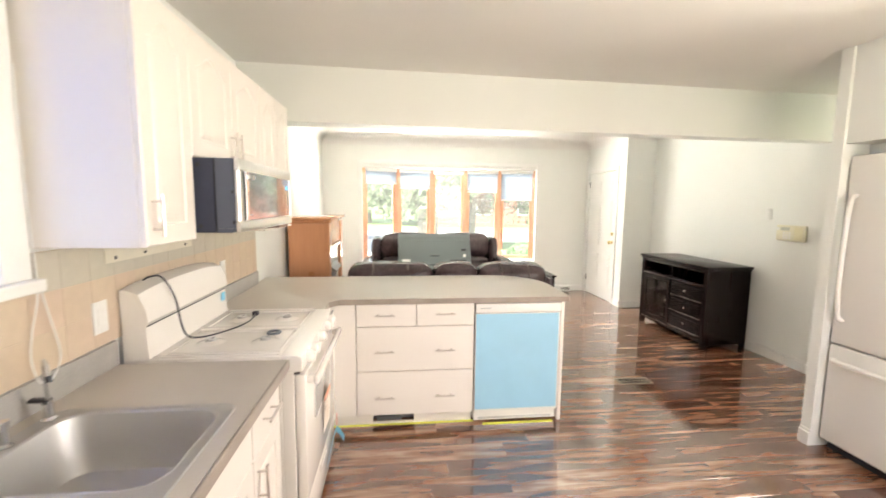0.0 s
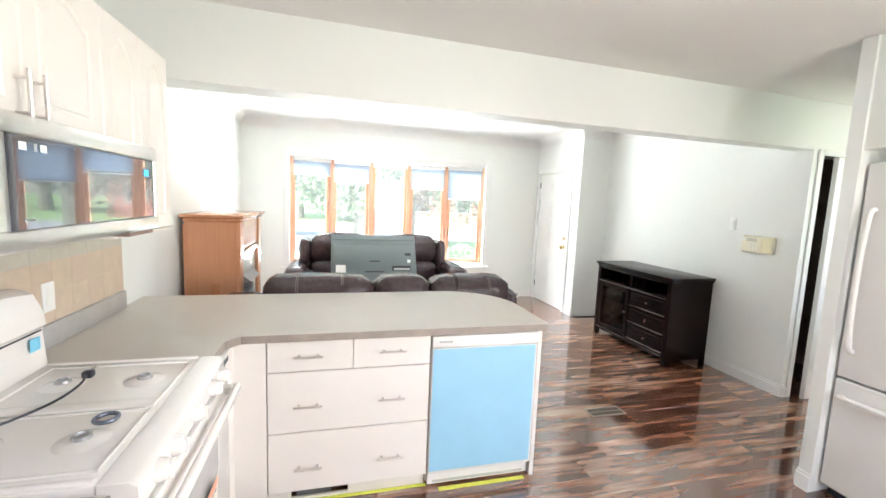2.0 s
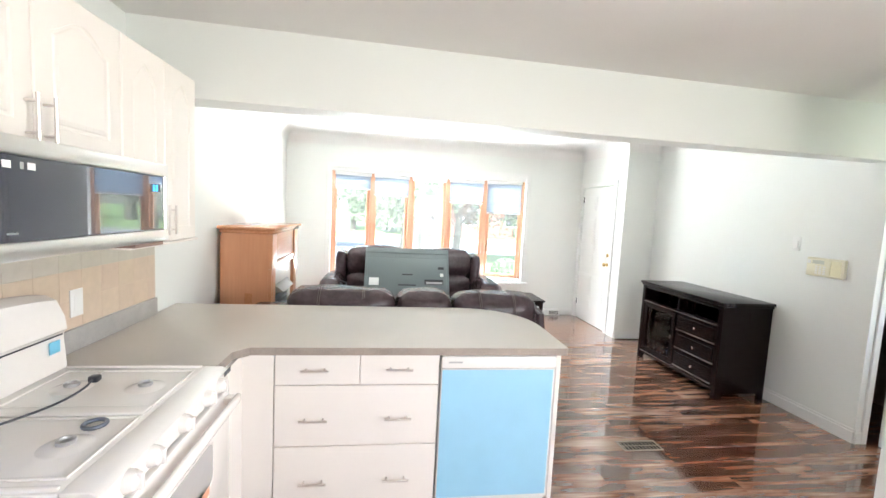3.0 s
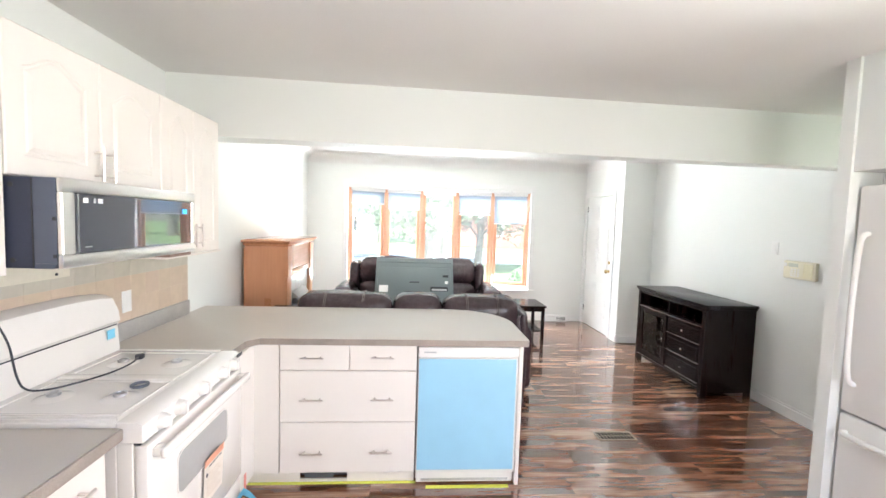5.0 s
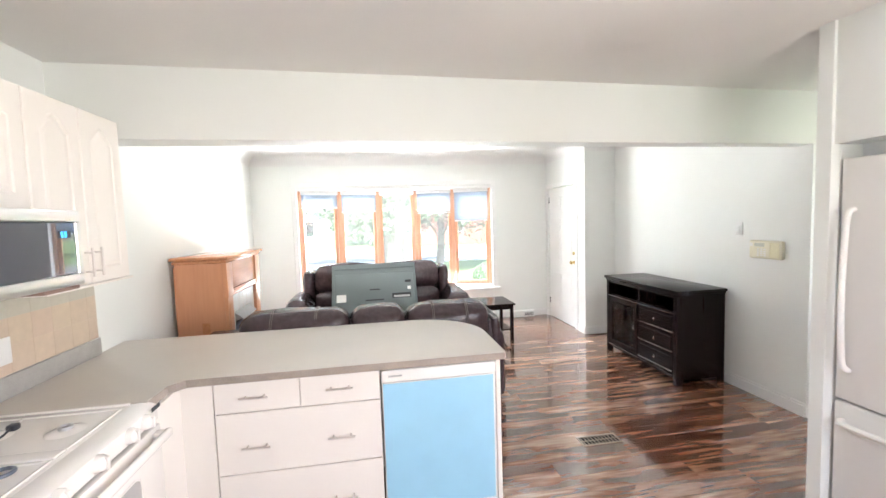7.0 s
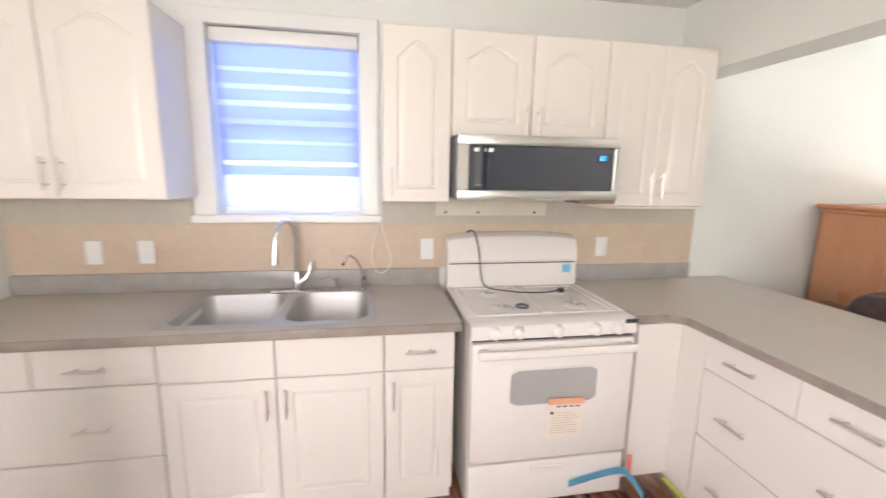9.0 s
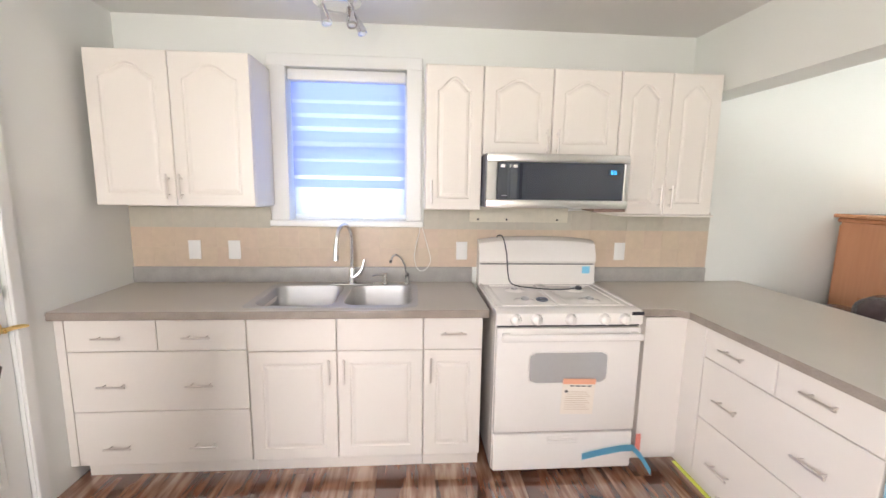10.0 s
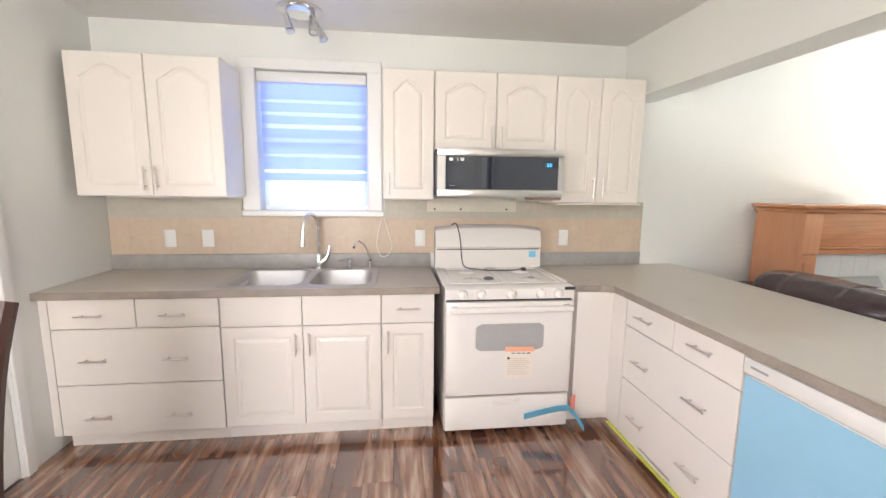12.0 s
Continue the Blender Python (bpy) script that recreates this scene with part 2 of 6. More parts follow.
def glass_mat(name="window_glass", veil=0.0):
    m = bpy.data.materials.new(name)
    m.use_nodes = True
    N, L = m.node_tree.nodes, m.node_tree.links
    out = N["Material Output"]
    N.remove(N["Principled BSDF"])
    t, g, mx, fr = N.new("ShaderNodeBsdfTransparent"), N.new("ShaderNodeBsdfGlossy"), N.new("ShaderNodeMixShader"), N.new("ShaderNodeFresnel")
    g.inputs["Roughness"].default_value = 0.02
    fr.inputs[0].default_value = 1.45
    t.inputs[0].default_value = (0.93, 0.96, 0.95, 1)
    L.new(fr.outputs[0], mx.inputs[0])
    L.new(t.outputs[0], mx.inputs[1])
    L.new(g.outputs[0], mx.inputs[2])
    last = mx
    # a thin translucent share lays a glare haze over the view outside
    if veil:
        tl, md = N.new("ShaderNodeBsdfTranslucent"), N.new("ShaderNodeMixShader")
        tl.inputs[0].default_value = (0.9, 0.9, 0.88, 1)
        nz, mr = N.new("ShaderNodeTexNoise"), N.new("ShaderNodeMapRange")
        nz.inputs["Scale"].default_value = 3
        mr.inputs[3].default_value, mr.inputs[4].default_value = veil * 0.5, veil * 1.5
        L.new(nz.outputs[0], mr.inputs[0])
        L.new(mr.outputs[0], md.inputs[0])
        L.new(mx.outputs[0], md.inputs[1])
        L.new(tl.outputs[0], md.inputs[2])
        last = md
    L.new(last.outputs[0], out.inputs[0])
    return m


GLASS = glass_mat()
# bow panes carry the haze of the bright outdoors in their material
GLASS_VEIL = glass_mat("veiled_window_glass", 0.010)


def blind_mat(name, color, share, see=0.12):
    """Woven shade cloth: it scatters light through."""
    m = bpy.data.materials.new(name)
    m.use_nodes = True
    N, L = m.node_tree.nodes, m.node_tree.links
    out = N["Material Output"]
    N.remove(N["Principled BSDF"])
    d, t, tr, m1, m2 = (N.new("ShaderNodeBsdfDiffuse"), N.new("ShaderNodeBsdfTranslucent"), N.new("ShaderNodeBsdfTransparent"), N.new("ShaderNodeMixShader"), N.new("ShaderNodeMixShader"))
    nz = N.new("ShaderNodeTexNoise")
    nz.inputs["Scale"].default_value = 400
    r = ramp(N, [(0.3, tuple(c * 0.92 for c in color)), (0.7, color)])
    L.new(nz.outputs[0], r.inputs[0])
    L.new(r.outputs[0], d.inputs[0])
    L.new(r.outputs[0], t.inputs[0])
    m1.inputs[0].default_value, m2.inputs[0].default_value = share, see
    L.new(d.outputs[0], m1.inputs[1])
    L.new(t.outputs[0], m1.inputs[2])
    L.new(m1.outputs[0], m2.inputs[1])
    L.new(tr.outputs[0], m2.inputs[2])
    L.new(m2.outputs[0], out.inputs[0])
    return m


SHADE_BOW = blind_mat("shade_cloth_bow", (0.42, 0.48, 0.56), 0.35, 0.06)
# sink blind: the blue of the daylight behind is mixed into the cloth colours
SHADE_DAYLIT = blind_mat("shade_cloth_daylit", (0.60, 0.68, 0.92), 0.5, 0.03)
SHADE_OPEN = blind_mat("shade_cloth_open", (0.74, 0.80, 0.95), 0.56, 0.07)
SHADE_SILL = blind_mat("shade_sheer_sill_glow", (0.88, 0.90, 0.95), 0.7, 0.25)
SHADE_SHEER = blind_mat("shade_sheer", (0.46, 0.52, 0.59), 0.37, 0.12)


def glow_mat(name, color, strength):
    m = bpy.data.materials.new(name)
    m.use_nodes = True
    b = m.node_tree.nodes["Principled BSDF"]
    b.inputs["Base Color"].default_value = (0.01, 0.01, 0.01, 1)
    b.inputs["Emission Color"].default_value = (*color, 1)
    b.inputs["Emission Strength"].default_value = strength
    return m


CLOCKBLUE = glow_mat("clock_digits", (0.05, 0.45, 1.0), 1.2)

# ---- building helpers ----
ROOT = {}


def thing(name, label, category, base, group=""):
    ob = new(name)
    ob.empty_display_size = 0.1
    ob.location = base
    ROOT[ob] = Vector(base)
    return tagged(ob, label, category, group)


def part(name, bm, material, parent=None, label="", smooth=True, kind=""):
    """Link a bmesh, given in world coordinates, as one mesh object under a thing or a part."""
    me = bpy.data.meshes.new(name)
    off = ROOT.get(parent, Vector((0, 0, 0)))
    if off.length:
        bmesh.ops.translate(bm, verts=bm.verts, vec=-off)
    if smooth:
        for f in bm.faces:
            f.smooth = True
    bm.normal_update()
    bm.to_mesh(me)
    bm.free()
    if smooth:
        me.set_sharp_from_angle(angle=radians(35))
    for mt in (material if isinstance(material, (list, tuple)) else (material,)):
        me.materials.append(mt)
    ob = new(name, me)
    if parent:
        ob.parent = parent
        ROOT[ob] = off
    return tagged(ob, label, kind=kind)


def box(x0, x1, y0, y1, z0, z1, bev=0.0, seg=1, bm=None, turn=None, mi=0):
    """A box, bevelled; turn: a matrix applied to it."""
    b = bmesh.new()
    c = [b.verts.new((x, y, z)) for x in (x0, x1) for y in (y0, y1) for z in (z0, z1)]
    for q in ((0, 1, 3, 2), (4, 6, 7, 5), (0, 4, 5, 1), (2, 3, 7, 6), (0, 2, 6, 4), (1, 5, 7, 3)):
        b.faces.new([c[i] for i in q]).material_index = mi
    if bev:
        bmesh.ops.bevel(b, geom=b.edges[:], offset=bev, segments=seg, profile=0.5, affect="EDGES")
    if turn is not None:
        b.transform(turn)
    return merge(bm, b)


def merge(bm, b):
    if bm is None:
        return b
    me = bpy.data.meshes.new("tmp")
    b.to_mesh(me)
    b.free()
    bm.from_mesh(me)
    bpy.data.meshes.remove(me)
    return bm


def prism(pts, z0, z1, bev=0.0, seg=1, bm=None, turn=None):
    """An upright prism over a plan outline (counter-clockwise)."""
    b = bmesh.new()
    lo = [b.verts.new((x, y, z0)) for x, y in pts]
    hi = [b.verts.new((x, y, z1)) for x, y in pts]
    n = len(pts)
    b.faces.new(list(reversed(lo)))
    b.faces.new(hi)
    for i in range(n):
        b.faces.new((lo[i], lo[(i + 1) % n], hi[(i + 1) % n], hi[i]))
    if bev:
        es = [e for e in b.edges if abs(e.verts[0].co.z - e.verts[1].co.z) < 1e-6]
        bmesh.ops.bevel(b, geom=es, offset=bev, segments=seg, profile=0.5, affect="EDGES")
    if turn is not None:
        b.transform(turn)
    return merge(bm, b)


def tube(path, r, seg=10, bm=None, closed=False, caps=True, radii=None):
    """A round bar along a path."""
    b = bmesh.new()
    pts = [Vector(p) for p in path]
    n = len(pts)
    rings = []
    up = Vector((0, 0, 1))
    side = None
    for i, p in enumerate(pts):
        a = pts[(i - 1) % n] if (i or closed) else p
        c = pts[(i + 1) % n] if (i < n - 1 or closed) else p
        d = (c - a).normalized()
        if side is None:
            side = d.cross(up if abs(d.z) < 0.9 else Vector((1, 0, 0))).normalized()
        side = (side - d * side.dot(d)).normalized()
        o = d.cross(side)
        rr = radii[i] if radii else r
        rings.append([b.verts.new(p + side * (math.cos(t) * rr) + o * (math.sin(t) * rr)) for t in [2 * math.pi * k / seg for k in range(seg)]])
    for i in range(n if closed else n - 1):
        A, B = rings[i], rings[(i + 1) % n]
        for k in range(seg):
            b.faces.new((A[k], A[(k + 1) % seg], B[(k + 1) % seg], B[k]))
    if caps and not closed:
        b.faces.new(list(reversed(rings[0])))
        b.faces.new(rings[-1])
    bmesh.ops.recalc_face_normals(b, faces=b.faces[:])
    return merge(bm, b)


def smooth_path(p, n=6):
    out = []
    P = [Vector(q) for q in p]
    for i in range(len(P) - 1):
        a, b_, c_, e = P[max(0, i - 1)], P[i], P[i + 1], P[min(len(P) - 1, i + 2)]
        for k in range(n):
            t = k / n
            out.append(0.5 * ((2 * b_) + (c_ - a) * t + (2 * a - 5 * b_ + 4 * c_ - e) * t * t + (3 * b_ - a - 3 * c_ + e) * t ** 3))
    out.append(P[-1])
    return out


def lathe(profile, at, axis="z", seg=24, bm=None):
    """Turn (radius, height) pairs about an axis through a point."""
    b = bmesh.new()
    rings = []
    for r, h in profile:
        rings.append([b.verts.new((r * math.cos(t), r * math.sin(t), h)) for t in [2 * math.pi * k / seg for k in range(seg)]])
    for A, B in zip(rings, rings[1:]):
        for k in range(seg):
            b.faces.new((A[k], A[(k + 1) % seg], B[(k + 1) % seg], B[k]))
    b.faces.new(list(reversed(rings[0])))
    b.faces.new(rings[-1])
    bmesh.ops.remove_doubles(b, verts=b.verts[:], dist=1e-6)
    m = {"z": Matrix.Identity(4), "x": Matrix.Rotation(radians(90), 4, "Y"), "y": Matrix.Rotation(radians(-90), 4, "X")}[axis]
    b.transform(Matrix.Translation(at) @ m)
    bmesh.ops.recalc_face_normals(b, faces=b.faces[:])
    return merge(bm, b)


def cushion(x0, x1, y0, y1, z0, z1, r=0.06, puff=0.02, turn=None, seed=0, bm=None, cuts=5):
    """A stuffed leather block: rounded, bulging, slightly uneven."""
    b = bmesh.new()
    bmesh.ops.create_cube(b, size=1)
    bmesh.ops.subdivide_edges(b, edges=b.edges[:], cuts=cuts, use_grid_fill=True)
    sx, sy, sz = x1 - x0, y1 - y0, z1 - z0
    cx, cy, cz = (x0 + x1) / 2, (y0 + y1) / 2, (z0 + z1) / 2
    for v in b.verts:
        p = Vector((v.co.x * sx, v.co.y * sy, v.co.z * sz))
        inner = Vector((max(-sx / 2 + r, min(sx / 2 - r, p.x)), max(-sy / 2 + r, min(sy / 2 - r, p.y)), max(-sz / 2 + r, min(sz / 2 - r, p.z))))
        d = p - inner
        if d.length > 1e-9:
            p = inner + d.normalized() * r
        u = Vector((v.co.x * 2, v.co.y * 2, v.co.z * 2))
        bulge = puff * (1 - u.x ** 2) * (1 - u.z ** 2) * (1 if u.y > 0 else -1) * abs(u.y)
        p.y += bulge
        p.z += puff * (1 - u.x ** 2) * (1 - u.y ** 2) * u.z
        p += noise.noise_vector(Vector((p.x * 5 + seed * 7.3, p.y * 5, p.z * 5 + seed))) * 0.010
        v.co = p + Vector((cx, cy, cz))
    if turn is not None:
        b.transform(turn)
    return merge(bm, b)


def panel_door(w, h, M, arch=0.0, depth=0.019, margin=0.062, bm=None):
    """A moulded cabinet door, w by h, front towards local +z; arch: rise of a cathedral top."""
    b = bmesh.new()
    m = margin
    outline = [(m, m), (w - m, m)]
    if arch:
        hs = h - m - arch
        outline.append((w - m, hs))
        n = 12
        for i in range(1, n):
            u = 1 - i / n
            outline.append((m + (w - 2 * m) * u, hs + arch * (0.5 - 0.5 * math.cos(2 * math.pi * u)) ** 0.75))
        outline.append((m, hs))
    else:
        outline += [(w - m, h - m), (m, h - m)]

    def inset(pts, d):
        out = []
        k = len(pts)
        for i in range(k):
            a, c, e = Vector(pts[i - 1]), Vector(pts[i]), Vector(pts[(i + 1) % k])
            d1, d2 = (c - a).normalized(), (e - c).normalized()
            n1, n2 = Vector((-d1.y, d1.x)), Vector((-d2.y, d2.x))
            s = (n1 + n2)
            s = s / max(0.4, s.length_squared / 2) if s.length > 1e-6 else n1
            out.append((c.x + s.x * d, c.y + s.y * d))
        return out

    e0 = 0.004
    rect0 = [b.verts.new((x, y, depth - e0)) for x, y in ((0, 0), (w, 0), (w, h), (0, h))]
    rect = [b.verts.new((x, y, depth)) for x, y in ((e0, e0), (w - e0, e0), (w - e0, h - e0), (e0, h - e0))]
    back = [b.verts.new((x, y, 0)) for x, y in ((0, 0), (w, 0), (w, h), (0, h))]
    b.faces.new(list(reversed(back)))
    for i in range(4):
        j = (i + 1) % 4
        b.faces.new((back[i], back[j], rect0[j], rect0[i]))
        b.faces.new((rect0[i], rect0[j], rect[j], rect[i]))
    rings = [[b.verts.new((x, y, depth + z)) for x, y in inset(outline, d)] for d, z in ((0, 0), (0.004, -0.005), (0.012, -0.0055), (0.017, -0.002), (0.030, 0.001))]
    es = [b.edges.get((rect[i], rect[(i + 1) % 4])) for i in range(4)]
    k = len(outline)
    es += [b.edges.new((rings[0][i], rings[0][(i + 1) % k])) for i in range(k)]
    bmesh.ops.triangle_fill(b, use_beauty=True, edges=es, normal=(0, 0, 1))
    for A, B in zip(rings, rings[1:]):
        for i in range(k):
            j = (i + 1) % k
            b.faces.new((A[i], A[j], B[j], B[i]))
    cap = [b.edges.get((rings[-1][i], rings[-1][(i + 1) % k])) for i in range(k)]
    bmesh.ops.triangle_fill(b, use_beauty=True, edges=cap, normal=(0, 0, 1))
    bmesh.ops.recalc_face_normals(b, faces=b.faces[:])
    b.transform(M)
    return merge(bm, b)


def slab(w, h, M, depth=0.019, bm=None):
    return box(0, w, 0, h, 0, depth, 0.0035, 2, bm, M)


def facing_x(x, y, z):
    """Local x runs along world y, local y up, local z out to +x."""
    return Matrix(((0, 0, 1, x), (1, 0, 0, y), (0, 1, 0, z), (0, 0, 0, 1)))


def facing_south(x, y, z):
    """Local x runs along world x, local y up, local z out to -y."""
    return Matrix(((1, 0, 0, x), (0, 0, -1, y), (0, 1, 0, z), (0, 0, 0, 1)))


def bar_pull(parent, M, length=0.15, up=False, mat_=None):
    """A bar handle centred at local 0, 0."""
    t = M @ (Matrix.Rotation(radians(90), 4, "Z") if up else Matrix.Identity(4))
    h = length / 2
    b = tube([(-h, 0, 0.032), (h, 0, 0.032)], 0.0055, 10)
    for s in (-1, 1):
        tube([(s * h * 0.66, 0, 0), (s * h * 0.66, 0, 0.032)], 0.0042, 8, b)
    b.transform(t)
    return part("handle", b, mat_ or NICKEL, parent, "brushed nickel bar handle")


def front(kind, cab, fx, u0, u1, z0, z1, facing=facing_x, arch=0.0, pulls=(), up=False, gap=0.002, at=0.0):
    """A door or drawer front of a cabinet. pulls: handle centres (u, z)."""
    if facing is facing_x:
        M, P = facing(fx, u0 + gap, z0 + gap), lambda u, z: facing(fx + 0.019, u, z)
    else:
        M, P = facing(u0 + gap, fx, z0 + gap), lambda u, z: facing(u, fx - 0.019, z)
    w, h = u1 - u0 - 2 * gap, z1 - z0 - 2 * gap
    ob = part(kind, panel_door(w, h, M, arch) if kind == "door" else slab(w, h, M), CAB, cab, smooth=False)
    for u, z in pulls:
        bar_pull(ob, P(u, z), 0.13, up)
    return ob


# ---- structure ----
def structure(name, bm, material, smooth=False):
    return part(name, bm, material, smooth=smooth, kind="structure")


H = 2.46
HL = 2.62
CX = 5.87

# west wall: kitchen stretch with the window over the sink, then the living stretch
b = box(-0.14, 0, -0.14, 0.95, 0, H + 0.3)
box(-0.14, 0, 1.66, 3.675, 0, H + 0.3, bm=b)
box(-0.14, 0, 0.95, 1.66, 0, 1.30, bm=b)
box(-0.14, 0, 0.95, 1.66, 2.20, H + 0.3, bm=b)
prism([(-0.14, 3.675), (0.0, 3.675), (-0.14, 7.42), (-0.30, 7.42)], 0, H + 0.3, bm=b)
structure("wall_west", b, WALL)
# north wall around the bow window
b = box(-0.30, 0.49, 7.42, 7.56, 0, H + 0.3)
box(3.44, 4.5, 7.42, 7.56, 0, H + 0.3, bm=b)
box(0.49, 3.44, 7.42, 7.56, 0, 0.52, bm=b)
box(0.49, 3.44, 7.42, 7.56, 2.15, H + 0.3, bm=b)
structure("wall_north", b, WALL)
# entry closet: its west face with the front door, its south face
b = box(4.36, 4.50, 6.18, 6.44, 0, H + 0.3)
box(4.36, 4.50, 7.34, 7.42, 0, H + 0.3, bm=b)
box(4.36, 4.50, 6.44, 7.34, 2.05, H + 0.3, bm=b)
box(4.50, 4.80, 6.18, 6.32, 0, H + 0.3, bm=b)
structure("wall_entry", b, WALL)
b = box(4.80, 4.90, 3.64, 6.32, 0, H + 0.3)
structure("wall_east", b, WALL)
# wall of the passage with the doorway
b = box(5.71, CX, 3.64, 3.76, 0, H)
box(4.90, 5.71, 3.64, 3.76, 2.04, H, bm=b)
structure("wall_passage", b, WALL)
b = box(CX, CX + 0.12, 2.6, 6.4, 0, H)
structure("wall_passage_end", b, WALL)
b = box(4.5, 4.95, 2.62, 2.74, 0, H)
box(5.65, CX, 2.62, 2.74, 0, H, bm=b)
box(4.95, 5.65, 2.62, 2.74, 0, 0.95, bm=b)
box(4.95, 5.65, 2.62, 2.74, 2.2, H, bm=b)
box(4.5, 4.62, -0.14, 0.25, 0, H, bm=b)
box(4.5, 4.62, 1.55, 2.62, 0, H, bm=b)
box(4.5, 4.62, 0.25, 1.55, 0, 0.95, bm=b)
box(4.5, 4.62, 0.25, 1.55, 2.2, H, bm=b)
structure("wall_kitchen_east", b, WALL)
# south wall with the back door and the dining window
b = box(0.0, 0.80, -0.14, 0, 0, H)
box(0.80, 1.61, -0.14, 0, 2.05, H, bm=b)
box(1.61, 2.3, -0.14, 0, 0, H, bm=b)
box(2.3, 3.6, -0.14, 0, 0, 0.95, bm=b)
box(2.3, 3.6, -0.14, 0, 2.2, H, bm=b)
box(3.6, 4.5, -0.14, 0, 0, H, bm=b)
structure("wall_south", b, WALL)
# room behind the passage door, its walls browner and darker than the rest
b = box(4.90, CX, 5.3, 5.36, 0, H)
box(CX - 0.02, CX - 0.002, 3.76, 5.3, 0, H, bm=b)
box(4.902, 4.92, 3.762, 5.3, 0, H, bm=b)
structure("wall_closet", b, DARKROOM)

# fridge enclosure
b = box(3.70, 4.5, 2.675, 2.742, 0, H)
box(3.70, 4.5, 1.78, 1.85, 0, H, bm=b)
box(3.715, 4.5, 1.85, 2.675, 1.905, H, bm=b)
box(3.88, 4.5, 1.85, 2.675, 1.837, 1.905, bm=b)
structure("wall_fridge_surround", b, WALL)

# ceilings
structure("ceiling_kitchen", box(-0.14, CX + 0.12, -0.14, 3.638, H, H + 0.1), CEIL)
# the beam runs a little askew and ends flush with the passage wall
structure("header_beam", prism([(-0.001, 3.465), (4.80, 3.64), (4.80, 3.775), (-0.001, 3.675)], 2.083, H + 0.4), WALL)


def offset_poly(pts, d):
    out = []
    k = len(pts)
    for i in range(k):
        a, c, e = Vector(pts[i - 1]), Vector(pts[i]), Vector(pts[(i + 1) % k])
        d1, d2 = (c - a).normalized(), (e - c).normalized()
        n1, n2 = Vector((-d1.y, d1.x)), Vector((-d2.y, d2.x))
        s = n1 + n2
        s = s / (s.length_squared / 2)
        out.append((c.x + s.x * d, c.y + s.y * d))
    return out


def cove_ceiling():
    plan = [(0.0, 3.675), (4.80, 3.775), (4.80, 6.18), (4.36, 6.18), (4.36, 7.42), (-0.14, 7.42)]
    b = bmesh.new()
    R, n = 0.17, 7
    rings = []
    for i in range(n + 1):
        t = math.pi / 2 * i / n
        rings.append([b.verts.new((x, y, HL - R + R * math.sin(t))) for x, y in offset_poly(plan, R - R * math.cos(t) - 0.001)])
    k = len(plan)
    for A, B in zip(rings, rings[1:]):
        for i in range(k):
            b.faces.new((A[i], B[i], B[(i + 1) % k], A[(i + 1) % k]))
    cap = [b.edges.get((rings[-1][i], rings[-1][(i + 1) % k])) for i in range(k)]
    bmesh.ops.triangle_fill(b, use_beauty=True, edges=cap, normal=(0, 0, -1))
    # upper shell, so that the ceiling has thickness
    top = [b.verts.new((x, y, HL + 0.08)) for x, y in offset_poly(plan, -0.05)]
    b.faces.new(top)
    return b


structure("ceiling_living", cove_ceiling(), CEIL, smooth=True)
structure("ceiling_closet", box(4.80, CX + 0.12, 3.675, 6.32, H + 0.02, H + 0.1), CEIL)
structure("roof_slab", box(-0.4, CX + 0.2, -0.2, 7.6, 2.80, 2.86), CEIL)


def skirting(name, segs, z=0.115):
    b = None
    for x0, y0, x1, y1, nx, ny in segs:
        X0, X1 = sorted((x0, x1))
        Y0, Y1 = sorted((y0, y1))
        t = 0.014
        if nx:
            X0, X1 = (x0, x0 + t) if nx > 0 else (x0 - t, x0)
        else:
            Y0, Y1 = (y0, y0 + t) if ny > 0 else (y0 - t, y0)
        b = box(X0, X1, Y0, Y1, 0.008, z - 0.02, 0.001, 1, b)
        s = 0.007
        if nx:
            X0, X1 = (x0, x0 + s) if nx > 0 else (x0 - s, x0)
        else:
            Y0, Y1 = (y0, y0 + s) if ny > 0 else (y0 - s, y0)
        box(X0, X1, Y0, Y1, z - 0.02, z, 0.002, 1, b)
    return structure(name, b, TRIM)


skirting("baseboard_living", [(4.80, 3.64, 4.80, 6.18, -1, 0), (4.36, 6.18, 4.80, 6.18, 0, -1), (4.36, 6.18, 4.36, 6.36, -1, 0), (-0.1, 7.42, 3.70, 7.42, 0, -1), (4.12, 7.42, 4.36, 7.42, 0, -1)])
skirting("baseboard_west", [(-0.03, 3.95, -0.03, 4.6, 1, 0), (-0.10, 5.55, -0.10, 7.42, 1, 0)])
skirting("baseboard_fridge_wall", [(3.70, 2.675, 3.70, 2.742, -1, 0), (3.70, 2.742, CX, 2.742, 0, 1), (4.80, 3.64, 4.85, 3.64, 0, -1)])


def casing(name, axis, at, a0, a1, top, out, w=0.065, t=0.016, bottom=0.0):
    """Flat trim round an opening in a wall; axis: the one along which it runs."""
    b = None
    lo, hi = (at, at + t * out) if out > 0 else (at + t * out, at)
    for p0, p1, q0, q1 in ((a0 - w, a0, bottom, top + w), (a1, a1 + w, bottom, top + w), (a0, a1, top, top + w)):
        if axis == "y":
            b = box(lo, hi, p0, p1, q0, q1, 0.003, 1, b)
        else:
            b = box(p0, p1, lo, hi, q0, q1, 0.003, 1, b)
    return structure(name, b, TRIM)


casing("trim_front_door", "y", 4.36, 6.44, 7.34, 2.05, -1)
casing("trim_back_door", "x", 0.0, 0.80, 1.61, 2.05, 1, w=0.055)
casing("trim_passage_door", "x", 3.64, 4.90, 5.71, 2.04, -1, w=0.05)


